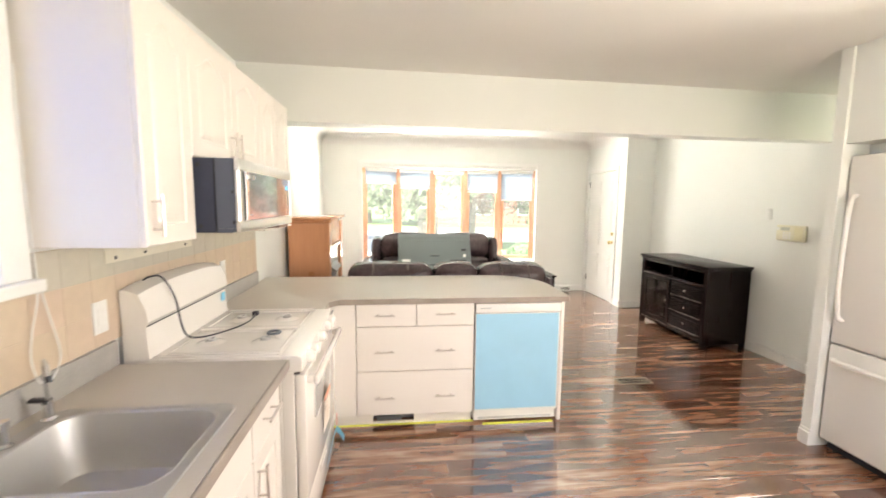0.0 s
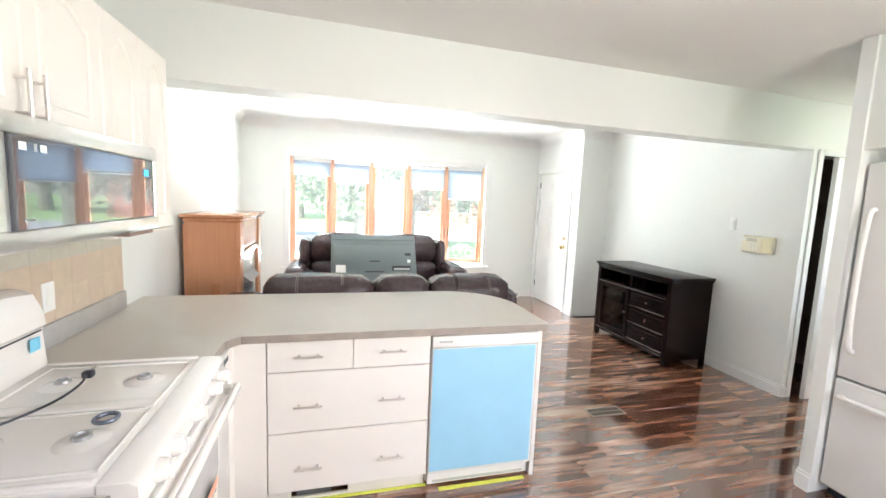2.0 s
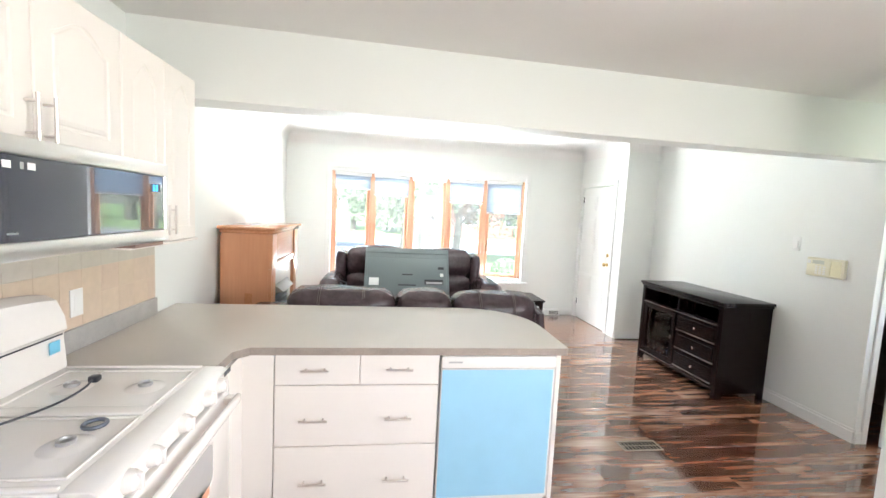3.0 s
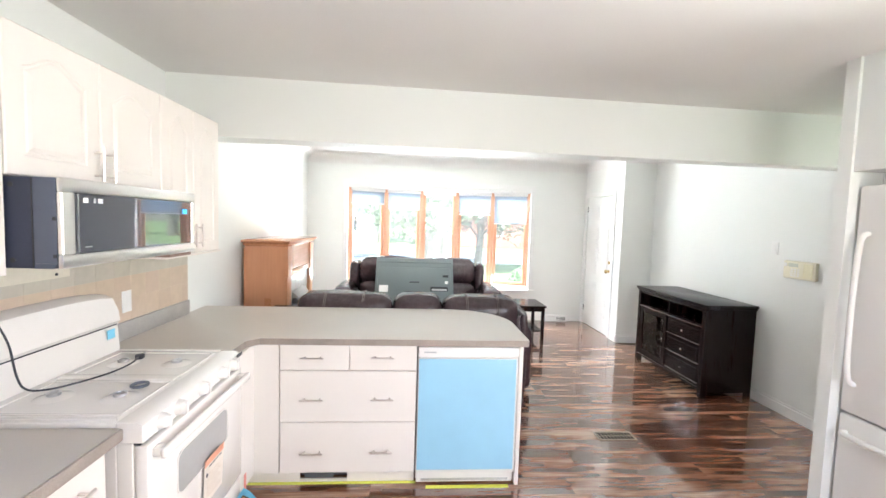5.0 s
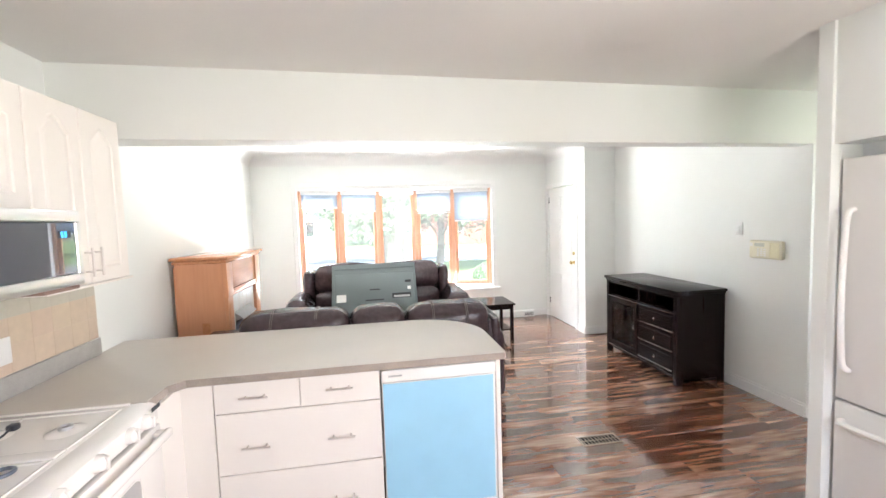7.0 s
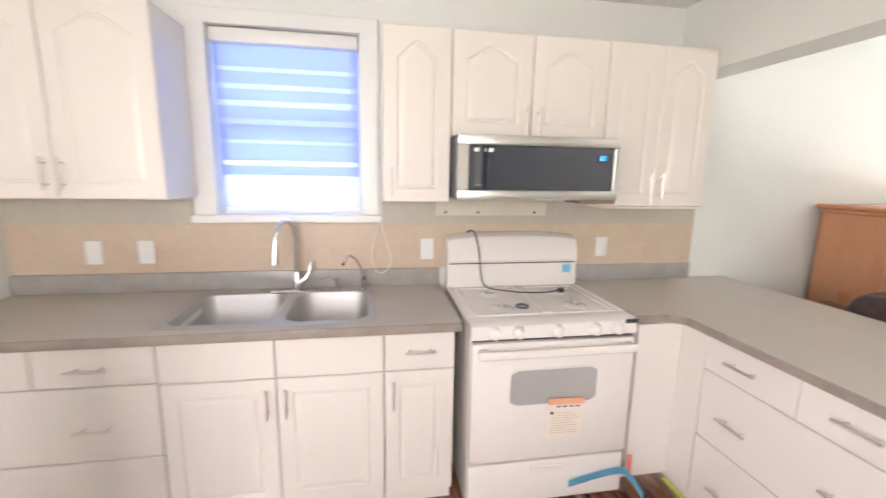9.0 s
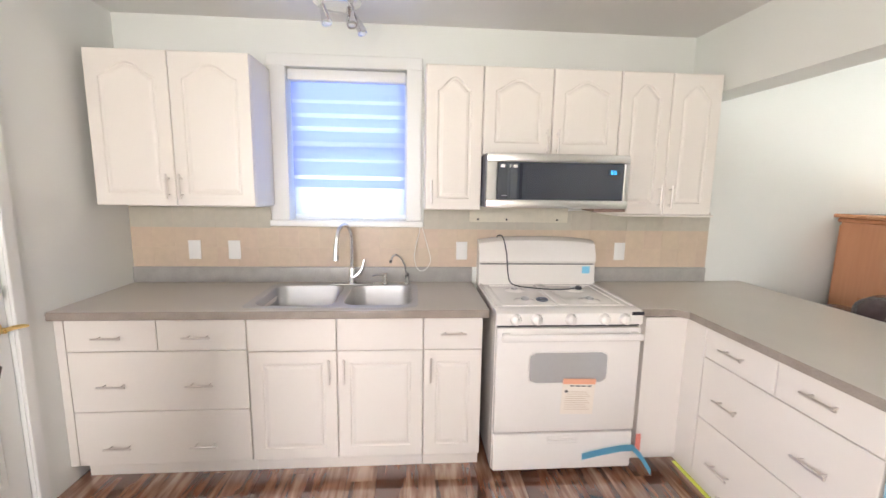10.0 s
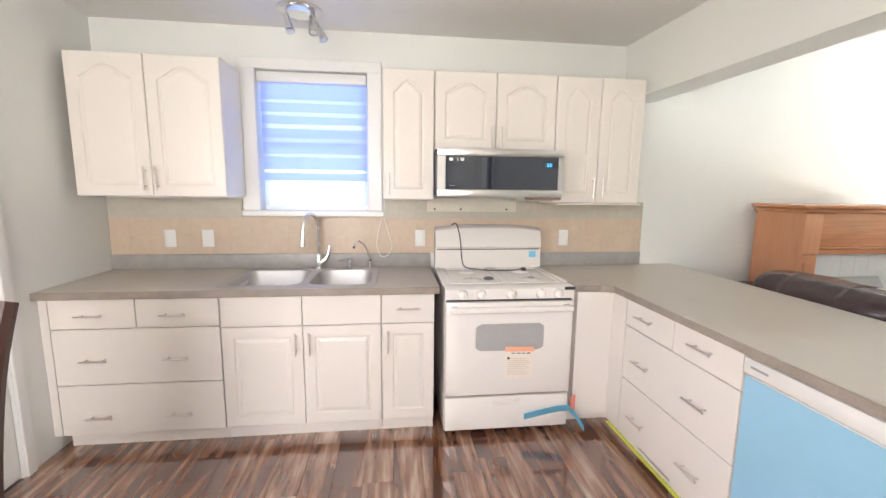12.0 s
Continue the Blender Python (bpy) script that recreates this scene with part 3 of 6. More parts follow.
# ---- doors ----
def six_panel(w, h, M, t=0.04):
    b = box(0, w, 0, h, 0, t, 0.002, 1, None, M)
    for u in (0.12 * w, 0.54 * w):
        for v0, v1 in ((0.10, 0.36), (0.42, 0.78), (0.83, 0.94)):
            for s, g in ((t, 1),):
                box(u, u + 0.34 * w, v0 * h, v1 * h, s - 0.001, s + 0.005, 0.0045, 1, b, M)
                box(u + 0.03, u + 0.34 * w - 0.03, v0 * h + 0.03, v1 * h - 0.03, s + 0.004, s + 0.010, 0.005, 1, b, M)
    return b


def facing_west(x, y, z):
    """Local x runs along world -y... local z out to -x."""
    return Matrix(((0, 0, -1, x), (-1, 0, 0, y), (0, 1, 0, z), (0, 0, 0, 1)))


def facing_north(x, y, z):
    return Matrix(((-1, 0, 0, x), (0, 0, 1, y), (0, 1, 0, z), (0, 0, 0, 1)))


d = part("door_1", six_panel(0.89, 2.03, facing_west(4.415, 7.335, 0.01), 0.04), TRIM, kind="structure")
tagged(d, "closed white panelled front door in a white casing")
b = lathe([(0.026, 0), (0.026, 0.006), (0.012, 0.012), (0.012, 0.03), (0.024, 0.036), (0.027, 0.05), (0.02, 0.062), (0.0, 0.065)], (0, 0, 0), "z", 20)
b.transform(facing_west(4.375, 6.51, 0.95))
part("door_knob", b, BRASS, d, "polished brass door knob")
b = lathe([(0.024, 0), (0.024, 0.01), (0.02, 0.016), (0.0, 0.017)], (0, 0, 0), "z", 20)
b.transform(facing_west(4.375, 6.51, 1.08))
part("deadbolt", b, BRASS, d, "round brass deadbolt")
for z in (0.22, 1.82):
    part("hinge", box(4.368, 4.377, 7.325, 7.345, z, z + 0.09, 0.001), BLACK, d, "dark steel hinge")

d = part("door_2", six_panel(0.80, 2.03, facing_north(1.605, -0.055, 0.01), 0.04), TRIM, kind="structure")
tagged(d, "closed white back door with brass hardware")
b = lathe([(0.033, 0), (0.033, 0.005), (0.025, 0.012), (0.022, 0.02), (0.0, 0.021)], (0, 0, 0), "z", 24)
b.transform(facing_north(0.865, -0.014, 1.055))
part("deadbolt", b, NICKEL, d, "round satin deadbolt")
b = lathe([(0.03, 0), (0.03, 0.006), (0.014, 0.014), (0.012, 0.045), (0.0, 0.046)], (0, 0, 0), "z", 24)
tube([(0, 0, 0.04), (0.03, 0.002, 0.045), (0.07, -0.004, 0.045), (0.10, -0.012, 0.043)], 0.009, 10, b, radii=[0.01, 0.010, 0.009, 0.006])
b.transform(facing_north(0.865, -0.014, 0.90))
part("door_lever", b, BRASS, d, "polished brass lever handle")

_m = Matrix.Translation((5.685, 3.66, 0.012)) @ Matrix.Rotation(radians(187), 4, "Z")
b = box(0, 0.74, -0.018, 0.018, 0, 2.01, 0.002, 1, None, _m)
d = part("door_3", b, TRIM, kind="structure")
tagged(d, "white inner door standing slightly ajar")
b = tube([(0, 0, 0), (0, 0.05, 0), (0.03, 0.055, 0), (0.10, 0.05, 0)], 0.008, 10)
b.transform(_m @ Matrix.Translation((0.67, 0.018, 0.95)) @ Matrix.Rotation(radians(180), 4, "Y"))
part("door_lever", b, CHROME, d, "chrome lever handle")


# ---- kitchen window over the sink ----
def sink_window():
    w = part("window_2", None_box(), TRIM, kind="structure")
    return w


def None_box():
    b = box(-0.13, -0.10, 0.95, 1.0, 1.30, 2.20, 0.002)
    box(-0.13, -0.10, 1.61, 1.66, 1.30, 2.20, 0.002, 1, b)
    box(-0.13, -0.10, 1.0, 1.61, 1.30, 1.35, 0.002, 1, b)
    box(-0.13, -0.10, 1.0, 1.61, 2.15, 2.20, 0.002, 1, b)
    box(-0.125, -0.105, 1.0, 1.61, 1.735, 1.775, 0.002, 1, b)
    return b


win2 = tagged(sink_window(), "white double hung window over the sink")
part("pane", box(-0.118, -0.114, 1.0, 1.61, 1.35, 2.15), GLASS, win2).visible_shadow = False
b = box(0, 0.022, 0.845, 0.95, 1.30, 2.26, 0.003)
box(0, 0.022, 1.66, 1.755, 1.30, 2.26, 0.003, 1, b)
box(0, 0.024, 0.845, 1.755, 2.20, 2.27, 0.003, 1, b)
box(0, 0.05, 0.835, 1.765, 1.262, 1.30, 0.006, 2, b)
structure("trim_sink_window", b, TRIM)
bl = thing("roller_blind", "zebra shade drawn over the sink window, lit from outside", "window blind", (-0.05, 1.305, 2.19))
b = box(-0.075, -0.004, 0.955, 1.655, 2.13, 2.195, 0.008, 2)
part("cassette", b, WHITEPL, bl, "white blind cassette")
z = 2.13
# lowest bands get a paler, sheerer cloth for the brighter glow there
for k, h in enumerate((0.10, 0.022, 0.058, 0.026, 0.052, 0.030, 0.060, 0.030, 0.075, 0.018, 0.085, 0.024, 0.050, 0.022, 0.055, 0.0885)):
    part("band", box(-0.052, -0.050, 0.962, 1.648, z - h, z), SHADE_SILL if k in (11, 13, 14, 15) else SHADE_DAYLIT if k % 2 == 0 else SHADE_OPEN, bl, "woven cloth band" if k % 2 == 0 else "sheer cloth band", smooth=False)
    z -= h
part("bottom_rail", box(-0.058, -0.044, 0.962, 1.648, 1.3005, 1.312, 0.003), WHITEPL, bl)
cord = tube(smooth_path([(0.03, 1.745, 1.9), (0.031, 1.746, 1.5), (0.034, 1.748, 1.27), (0.030, 1.722, 1.15), (0.028, 1.712, 1.07), (0.028, 1.73, 1.00), (0.028, 1.765, 0.982), (0.028, 1.80, 1.01), (0.028, 1.815, 1.06), (0.030, 1.79, 1.16), (0.034, 1.758, 1.27)], 5), 0.0022, 6)
part("pull_cord", cord, WHITEPL, bl, "thin white pull cord")

# dining window, behind
b = box(2.3, 2.36, -0.13, -0.09, 0.95, 2.2, 0.002)
box(3.54, 3.6, -0.13, -0.09, 0.95, 2.2, 0.002, 1, b)
box(2.36, 3.54, -0.13, -0.09, 0.95, 1.01, 0.002, 1, b)
box(2.36, 3.54, -0.13, -0.09, 2.14, 2.2, 0.002, 1, b)
box(2.93, 2.97, -0.13, -0.09, 1.01, 2.14, 0.002, 1, b)
tagged(part("window_3", b, TRIM, kind="structure"), "white framed dining window")

# an added window, never in view, that lets the kitchen fill light in
def added_east_window(name, x, y0, y1):
    b = box(x, x + 0.04, y0, y0 + 0.05, 0.95, 2.2, 0.002)
    box(x, x + 0.04, y1 - 0.05, y1, 0.95, 2.2, 0.002, 1, b)
    box(x, x + 0.04, y0 + 0.05, y1 - 0.05, 0.95, 1.01, 0.002, 1, b)
    box(x, x + 0.04, y0 + 0.05, y1 - 0.05, 2.14, 2.2, 0.002, 1, b)
    box(x, x + 0.04, y0 + 0.05, y1 - 0.05, 1.55, 1.59, 0.002, 1, b)
    tagged(part(name, b, TRIM, kind="structure"), "unseen plain white framed window, added for fill light")


added_east_window("window_4", 4.57, 0.25, 1.55)

# added passage window, unseen, an opening for the fill lamp behind it
b = box(4.95, 4.99, 2.65, 2.69, 0.95, 2.2, 0.002)
box(5.61, 5.65, 2.65, 2.69, 0.95, 2.2, 0.002, 1, b)
box(4.99, 5.61, 2.65, 2.69, 0.95, 0.99, 0.002, 1, b)
box(4.99, 5.61, 2.65, 2.69, 2.16, 2.2, 0.002, 1, b)
tagged(part("window_5", b, TRIM, kind="structure"), "unseen narrow white framed window, added to light the passage")

# ---- bow window ----
SEG = 2.95 / (2 * math.cos(radians(20)) + 2 * math.cos(radians(10)) + 1)
BOW = [Vector((0.49, 7.50))]
for a in (20, 10, 0, -10, -20):
    BOW.append(BOW[-1] + Vector((math.cos(radians(a)), math.sin(radians(a)))) * SEG)
ZB, ZT = 0.56, 2.10


def bow_window():
    w = part("window_1", prism([(0.47, 7.425), (3.46, 7.425)] + [(p.x, p.y + 0.1) for p in reversed(BOW)], ZB - 0.04, ZB, 0.004), TRIM, kind="structure")
    tagged(w, "five part bow window with orange oak frames")
    part("window_head", prism([(0.47, 7.425), (3.46, 7.425)] + [(p.x, p.y + 0.1) for p in reversed(BOW)], ZT, ZT + 0.05, 0.004), TRIM, w, "white bowed head board")
    for i, p in enumerate(BOW):
        a = radians((20, 15, 5, -5, -15, -20)[i])
        m = Matrix.Translation((p.x, p.y, 0)) @ Matrix.Rotation(a, 4, "Z")
        part("mullion", box(-0.026, 0.026, -0.03, 0.06, ZB, ZT, 0.004, 1, None, m), WINWOOD, w)
    for i in range(5):
        a = math.atan2(BOW[i + 1].y - BOW[i].y, BOW[i + 1].x - BOW[i].x)
        m = Matrix.Translation((BOW[i].x, BOW[i].y, 0)) @ Matrix.Rotation(a, 4, "Z")
        s = 0.045
        b = box(0.03, 0.03 + s, -0.005, 0.035, ZB, ZT, 0.004, 1, None, m)
        box(SEG - 0.03 - s, SEG - 0.03, -0.005, 0.035, ZB, ZT, 0.004, 1, b, m)
        box(0.03 + s, SEG - 0.03 - s, -0.005, 0.035, ZB, ZB + 0.06, 0.004, 1, b, m)
        box(0.03 + s, SEG - 0.03 - s, -0.005, 0.035, ZT - 0.06, ZT, 0.004, 1, b, m)
        f = part("window_frame", b, WINWOOD, w)
        g = part("pane", box(0.03 + s, SEG - 0.03 - s, 0.012, 0.018, ZB + 0.06, ZT - 0.06, turn=m), GLASS_VEIL, f, smooth=False)
        g.visible_shadow = False
        if i == 4:
            t = tube([(0.045, -0.006, 0.98), (0.045, -0.03, 0.99), (0.045, -0.035, 1.10)], 0.006, 8)
            t.transform(m)
            part("window_latch", t, BRASS, f, "brass casement latch")
    return w


bow_window()
drops = (1.86, 1.79, 2.05, 1.74, 1.60)
for i in range(5):
    a = math.atan2(BOW[i + 1].y - BOW[i].y, BOW[i + 1].x - BOW[i].x)
    m = Matrix.Translation((BOW[i].x, BOW[i].y, 0)) @ Matrix.Rotation(a, 4, "Z")
    c = m @ Vector((SEG / 2, -0.06, ZT))
    bl = thing("zebra_shade", "short white zebra shade raised high in the bow window" if drops[i] > 1.7 else "white zebra shade let a third down in the bow window", "window blind", c, "shades of the bow window")
    part("cassette", box(0.03, SEG - 0.03, -0.09, -0.04, ZT - 0.055, ZT, 0.008, 2, None, m), WHITEPL, bl, "white cassette")
    z, k = ZT - 0.055, 0
    while z > drops[i] + 0.02:
        h = min(0.06 if k % 2 == 0 else 0.035, z - drops[i])
        part("band", box(0.04, SEG - 0.04, -0.062, -0.060, z - h, z, turn=m), SHADE_BOW if k % 2 == 0 else SHADE_SHEER, bl, smooth=False)
        z -= h
        k += 1
    part("bottom_rail", box(0.04, SEG - 0.04, -0.068, -0.054, drops[i] - 0.018, drops[i], 0.003, 1, None, m), WHITEPL, bl)
b = box(0.42, 0.49, 7.404, 7.42, 0.50, 2.22, 0.003)
box(3.44, 3.51, 7.404, 7.42, 0.50, 2.22, 0.003, 1, b)
box(0.49, 3.44, 7.404, 7.42, 2.15, 2.22, 0.003, 1, b)
box(0.38, 3.55, 7.37, 7.42, 0.485, 0.52, 0.006, 2, b)
structure("trim_bow_window", b, TRIM)

# ---- kitchen: base cabinets ----
FX = 0.592
ZC = 0.868


def base_cabinet(name, label, y0, y1, depth=FX):
    c = thing(name, label, "kitchen cabinet", (depth / 2, (y0 + y1) / 2, 0.008), "base cabinets")
    b = box(0.002, depth - 0.001, y0, y0 + 0.018, 0.10, ZC - 0.002)
    box(0.002, depth - 0.001, y1 - 0.018, y1, 0.10, ZC - 0.002, bm=b)
    box(0.002, depth - 0.001, y0 + 0.018, y1 - 0.018, 0.10, 0.118, bm=b)
    box(0.002, 0.02, y0 + 0.018, y1 - 0.018, 0.118, ZC - 0.002, bm=b)
    box(depth - 0.02, depth - 0.001, y0 + 0.018, y1 - 0.018, ZC - 0.04, ZC - 0.002, bm=b)
    part("carcass", b, CAB, c)
    part("toe_kick", box(0.535, 0.553, y0, y1, 0.008, 0.099, 0.001), CAB, c)
    return c


Z1, Z2, Z3 = 0.10, 0.388, 0.70
c = base_cabinet("drawer_cabinet", "white four drawer base cabinet with bar handles", 0.045, 0.885)
front("drawer", c, FX, 0.045, 0.465, Z3, ZC, pulls=[(0.25, 0.775)])
front("drawer", c, FX, 0.465, 0.885, Z3, ZC, pulls=[(0.66, 0.775)])
front("drawer", c, FX, 0.045, 0.885, Z2, Z3, pulls=[(0.25, 0.53), (0.66, 0.53)])
front("drawer", c, FX, 0.045, 0.885, Z1, Z2, pulls=[(0.25, 0.205), (0.66, 0.205)])
part("filler", box(0.002, FX + 0.018, 0.002, 0.043, 0.10, ZC - 0.002, 0.001), CAB, c)
c = base_cabinet("sink_cabinet", "white sink base cabinet with two moulded doors", 0.887, 1.757)
front("false_front", c, FX, 0.887, 1.322, 0.69, ZC)
front("false_front", c, FX, 1.322, 1.757, 0.69, ZC)
front("door", c, FX, 0.887, 1.322, Z1, 0.69, pulls=[(1.285, 0.59)], up=True)
front("door", c, FX, 1.322, 1.757, Z1, 0.69, pulls=[(1.359, 0.59)], up=True)
c = base_cabinet("narrow_cabinet", "narrow white base cabinet with one drawer and door", 1.759, 2.062)
front("drawer", c, FX, 1.759, 2.062, 0.69, ZC, pulls=[(1.91, 0.78)])
front("door", c, FX, 1.759, 2.062, Z1, 0.69, pulls=[(1.795, 0.59)], up=True)

# peninsula
PY = 3.142
c = thing("peninsula_cabinet", "white peninsula drawer cabinet with a corner panel", "kitchen cabinet", (1.1, 3.4, 0.008), "base cabinets")
b = box(0.66, 1.588, PY, 3.70, 0.10, ZC - 0.002)
box(0.02, 0.66, 2.90, 3.70, 0.10, ZC - 0.002, bm=b)
part("carcass", b, CAB, c)
part("corner_panel", box(0.592, 0.610, 2.885, PY - 0.019, 0.10, ZC - 0.002, 0.001), CAB, c)
part("filler", box(0.612, 0.800, PY - 0.019, PY - 0.001, 0.10, ZC - 0.002, 0.001), CAB, c)
front("drawer", c, PY, 0.803, 1.198, Z3 + 0.015, ZC, facing_south, pulls=[(0.99, 0.795)])
front("drawer", c, PY, 1.198, 1.588, Z3 + 0.015, ZC, facing_south, pulls=[(1.39, 0.80)])
front("drawer", c, PY, 0.803, 1.588, Z2 + 0.02, Z3 + 0.015, facing_south, pulls=[(0.988, 0.548), (1.39, 0.552)])
front("drawer", c, PY, 0.803, 1.588, Z1, Z2 + 0.02, facing_south, pulls=[(0.99, 0.23), (1.39, 0.235)])
b = box(0.553, 0.56, 2.885, 3.20, 0.008, 0.099)
box(0.56, 0.905, 3.185, 3.20, 0.008, 0.099, bm=b)
box(1.185, 1.588, 3.185, 3.20, 0.008, 0.099, bm=b)
box(0.905, 1.185, 3.185, 3.20, 0.075, 0.099, bm=b)
box(0.905, 1.185, 3.185, 3.20, 0.008, 0.022, bm=b)
part("toe_kick", b, CAB, c)
b = box(0.905, 1.185, 3.23, 3.24, 0.022, 0.075)
box(0.93, 1.10, 3.20, 3.225, 0.024, 0.05, 0.002, 1, b)
part("kick_vent", b, mat("vent_grey", (0.16, 0.165, 0.18), 0.4, 0.4), c, "open grey vent in the toe kick")
part("back_panel", box(0.02, 2.215, 3.702, 3.72, 0.008, ZC - 0.002, 0.001), CAB, c)
part("end_panel", box(2.198, 2.222, PY - 0.012, 3.70, 0.008, ZC - 0.002, 0.001), CAB, c)

# dishwasher with its blue film
d = thing("dishwasher", "white dishwasher with blue protective film still on its door", "dishwasher", (1.9, 3.4, 0.008))
part("tub", box(1.594, 2.194, 3.17, 3.69, 0.03, 0.862), APPL, d)
part("door_panel", box(1.596, 2.192, 3.122, 3.168, 0.095, 0.795, 0.006, 2), APPL, d)
b = box(1.596, 2.192, 3.112, 3.168, 0.80, 0.862, 0.007, 2)
part("control_panel", b, APPL, d)
part("brand_plate", box(1.63, 1.70, 3.110, 3.1125, 0.828, 0.836), SILVER, d, "small grey badge")
part("film", box(1.602, 2.180, 3.119, 3.1215, 0.115, 0.790, 0.0005), BLUEFILM, d, "blue protective film")
part("kick_plate", box(1.600, 2.188, 3.15, 3.165, 0.02, 0.092, 0.003), APPL, d)
part("light_strip", box(1.63, 2.16, 3.147, 3.1495, 0.03, 0.045, 0.001), SILVER, d)

# yellow and blue painter's tape
tagged(part("yellow_tape", box(0.60, 1.60, 3.158, 3.182, 0.0085, 0.0095), YELLOW), "strip of yellow tape along the peninsula's foot", "tape")
tagged(part("yellow_tape", box(1.66, 2.16, 3.105, 3.135, 0.0085, 0.0095), YELLOW), "strip of yellow tape on the floor under the dishwasher", "tape")

# ---- worktops ----
w = thing("worktop", "grey speckled laminate worktop with a coved upstand", "worktop", (0.3, 1.0, 0.87))


def sink_worktop():
    """The slab around the sink's cut-out."""
    x0, x1, z0, z1 = 0.003, 0.645, 0.870, 0.908
    sx0, sx1, sy0, sy1 = 0.082, 0.575, 0.865, 1.715
    b = box(x0, sx0, 0.002, 2.085, z0, z1)
    box(sx0, sx1, 0.002, sy0, z0, z1, bm=b)
    box(sx0, sx1, sy1, 2.085, z0, z1, bm=b)
    box(sx1, x1 - 0.006, 0.002, 2.085, z0, z1, bm=b)
    return b


part("slab", sink_worktop(), COUNTER, w, smooth=False)
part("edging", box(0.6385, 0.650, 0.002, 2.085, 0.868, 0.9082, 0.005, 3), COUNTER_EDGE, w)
part("upstand", box(0.003, 0.025, 0.002, 2.085, 0.9085, 1.005, 0.004, 2), COUNTER_SHADED, w)
w2 = thing("peninsula_worktop", "grey speckled laminate worktop with a rounded outer corner", "worktop", (1.2, 3.4, 0.87))
rc = 0.42
arc = [(2.25 - rc + rc * math.cos(t), 3.95 - rc + rc * math.sin(t)) for t in [math.pi / 2 * i / 12 for i in range(13)]]
outline = [(0.003, 2.885), (0.645, 2.885), (0.645, 3.045), (0.70, 3.105), (2.24, 3.105), (2.25, 3.125)] + arc + [(-0.008, 3.95), (0.003, 3.675)]
part("slab", prism(outline, 0.870, 0.908, 0.004, 2), COUNTER, w2)


def edge_strip(pts, t=0.003):
    b = bmesh.new()
    k = len(pts)
    prev = None
    for i, (x, y) in enumerate(pts):
        a = Vector(pts[max(0, i - 1)])
        c = Vector(pts[min(k - 1, i + 1)])
        d = (c - a).normalized()
        n = Vector((d.y, -d.x)) * t
        ring = [b.verts.new((x, y, 0.8705)), b.verts.new((x + n.x, y + n.y, 0.8715)), b.verts.new((x + n.x, y + n.y, 0.9045)), b.verts.new((x, y, 0.9065))]
        if prev:
            for j in range(3):
                b.faces.new((prev[j], ring[j], ring[j + 1], prev[j + 1]))
        prev = ring
    bmesh.ops.recalc_face_normals(b, faces=b.faces[:])
    return b


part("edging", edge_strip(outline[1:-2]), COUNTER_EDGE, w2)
part("upstand", box(0.003, 0.025, 2.89, 3.674, 0.9085, 1.005, 0.004, 2), COUNTER_SHADED, w2)

# ---- sink ----
s = thing("sink", "double bowl stainless steel drop-in sink", "sink", (0.33, 1.29, 0.9))


def bowl(x0, x1, y0, y1, depth):
    """A bowl with rounded corners, sloping sides and a dished bottom."""
    b = bmesh.new()

    def ring(ins, z, r):
        pts = []
        X0, X1, Y0, Y1 = x0 + ins, x1 - ins, y0 + ins, y1 - ins
        for cx, cy, a0 in ((X1 - r, Y1 - r, 0), (X0 + r, Y1 - r, 90), (X0 + r, Y0 + r, 180), (X1 - r, Y0 + r, 270)):
            for i in range(7):
                t = radians(a0 + 15 * i)
                pts.append(b.verts.new((cx + r * math.cos(t), cy + r * math.sin(t), z)))
        return pts

    T = 0.912
    rings = [ring(-0.012, T - 0.002, 0.082), ring(-0.006, T, 0.078), ring(0.0, T - 0.004, 0.075), ring(0.006, T - 0.03, 0.072), ring(0.018, T - depth + 0.04, 0.07), ring(0.035, T - depth + 0.01, 0.06), ring(0.07, T - depth, 0.05)]
    k = len(rings[0])
    for A, B in zip(rings, rings[1:]):
        for i in range(k):
            b.faces.new((A[i], B[i], B[(i + 1) % k], A[(i + 1) % k]))
    b.faces.new(rings[-1])
    bmesh.ops.recalc_face_normals(b, faces=b.faces[:])
    for f in b.faces:
        f.normal_flip()
    return b


bowls = ((0.125, 0.555, 0.895, 1.295, 0.19), (0.125, 0.555, 1.345, 1.695, 0.17))
for q in bowls:
    ob = part("bowl", bowl(*q), STEEL, s)
    cx, cy = (q[0] + q[1]) / 2, (q[2] + q[3]) / 2
    part("drain", lathe([(0.0, 0.0), (0.045, 0.0), (0.045, 0.004), (0.035, 0.004), (0.03, 0.001), (0.0, 0.001)], (cx, cy, 0.912 - q[4] + 0.001), "z", 24), CHROME, ob, "chrome drain")


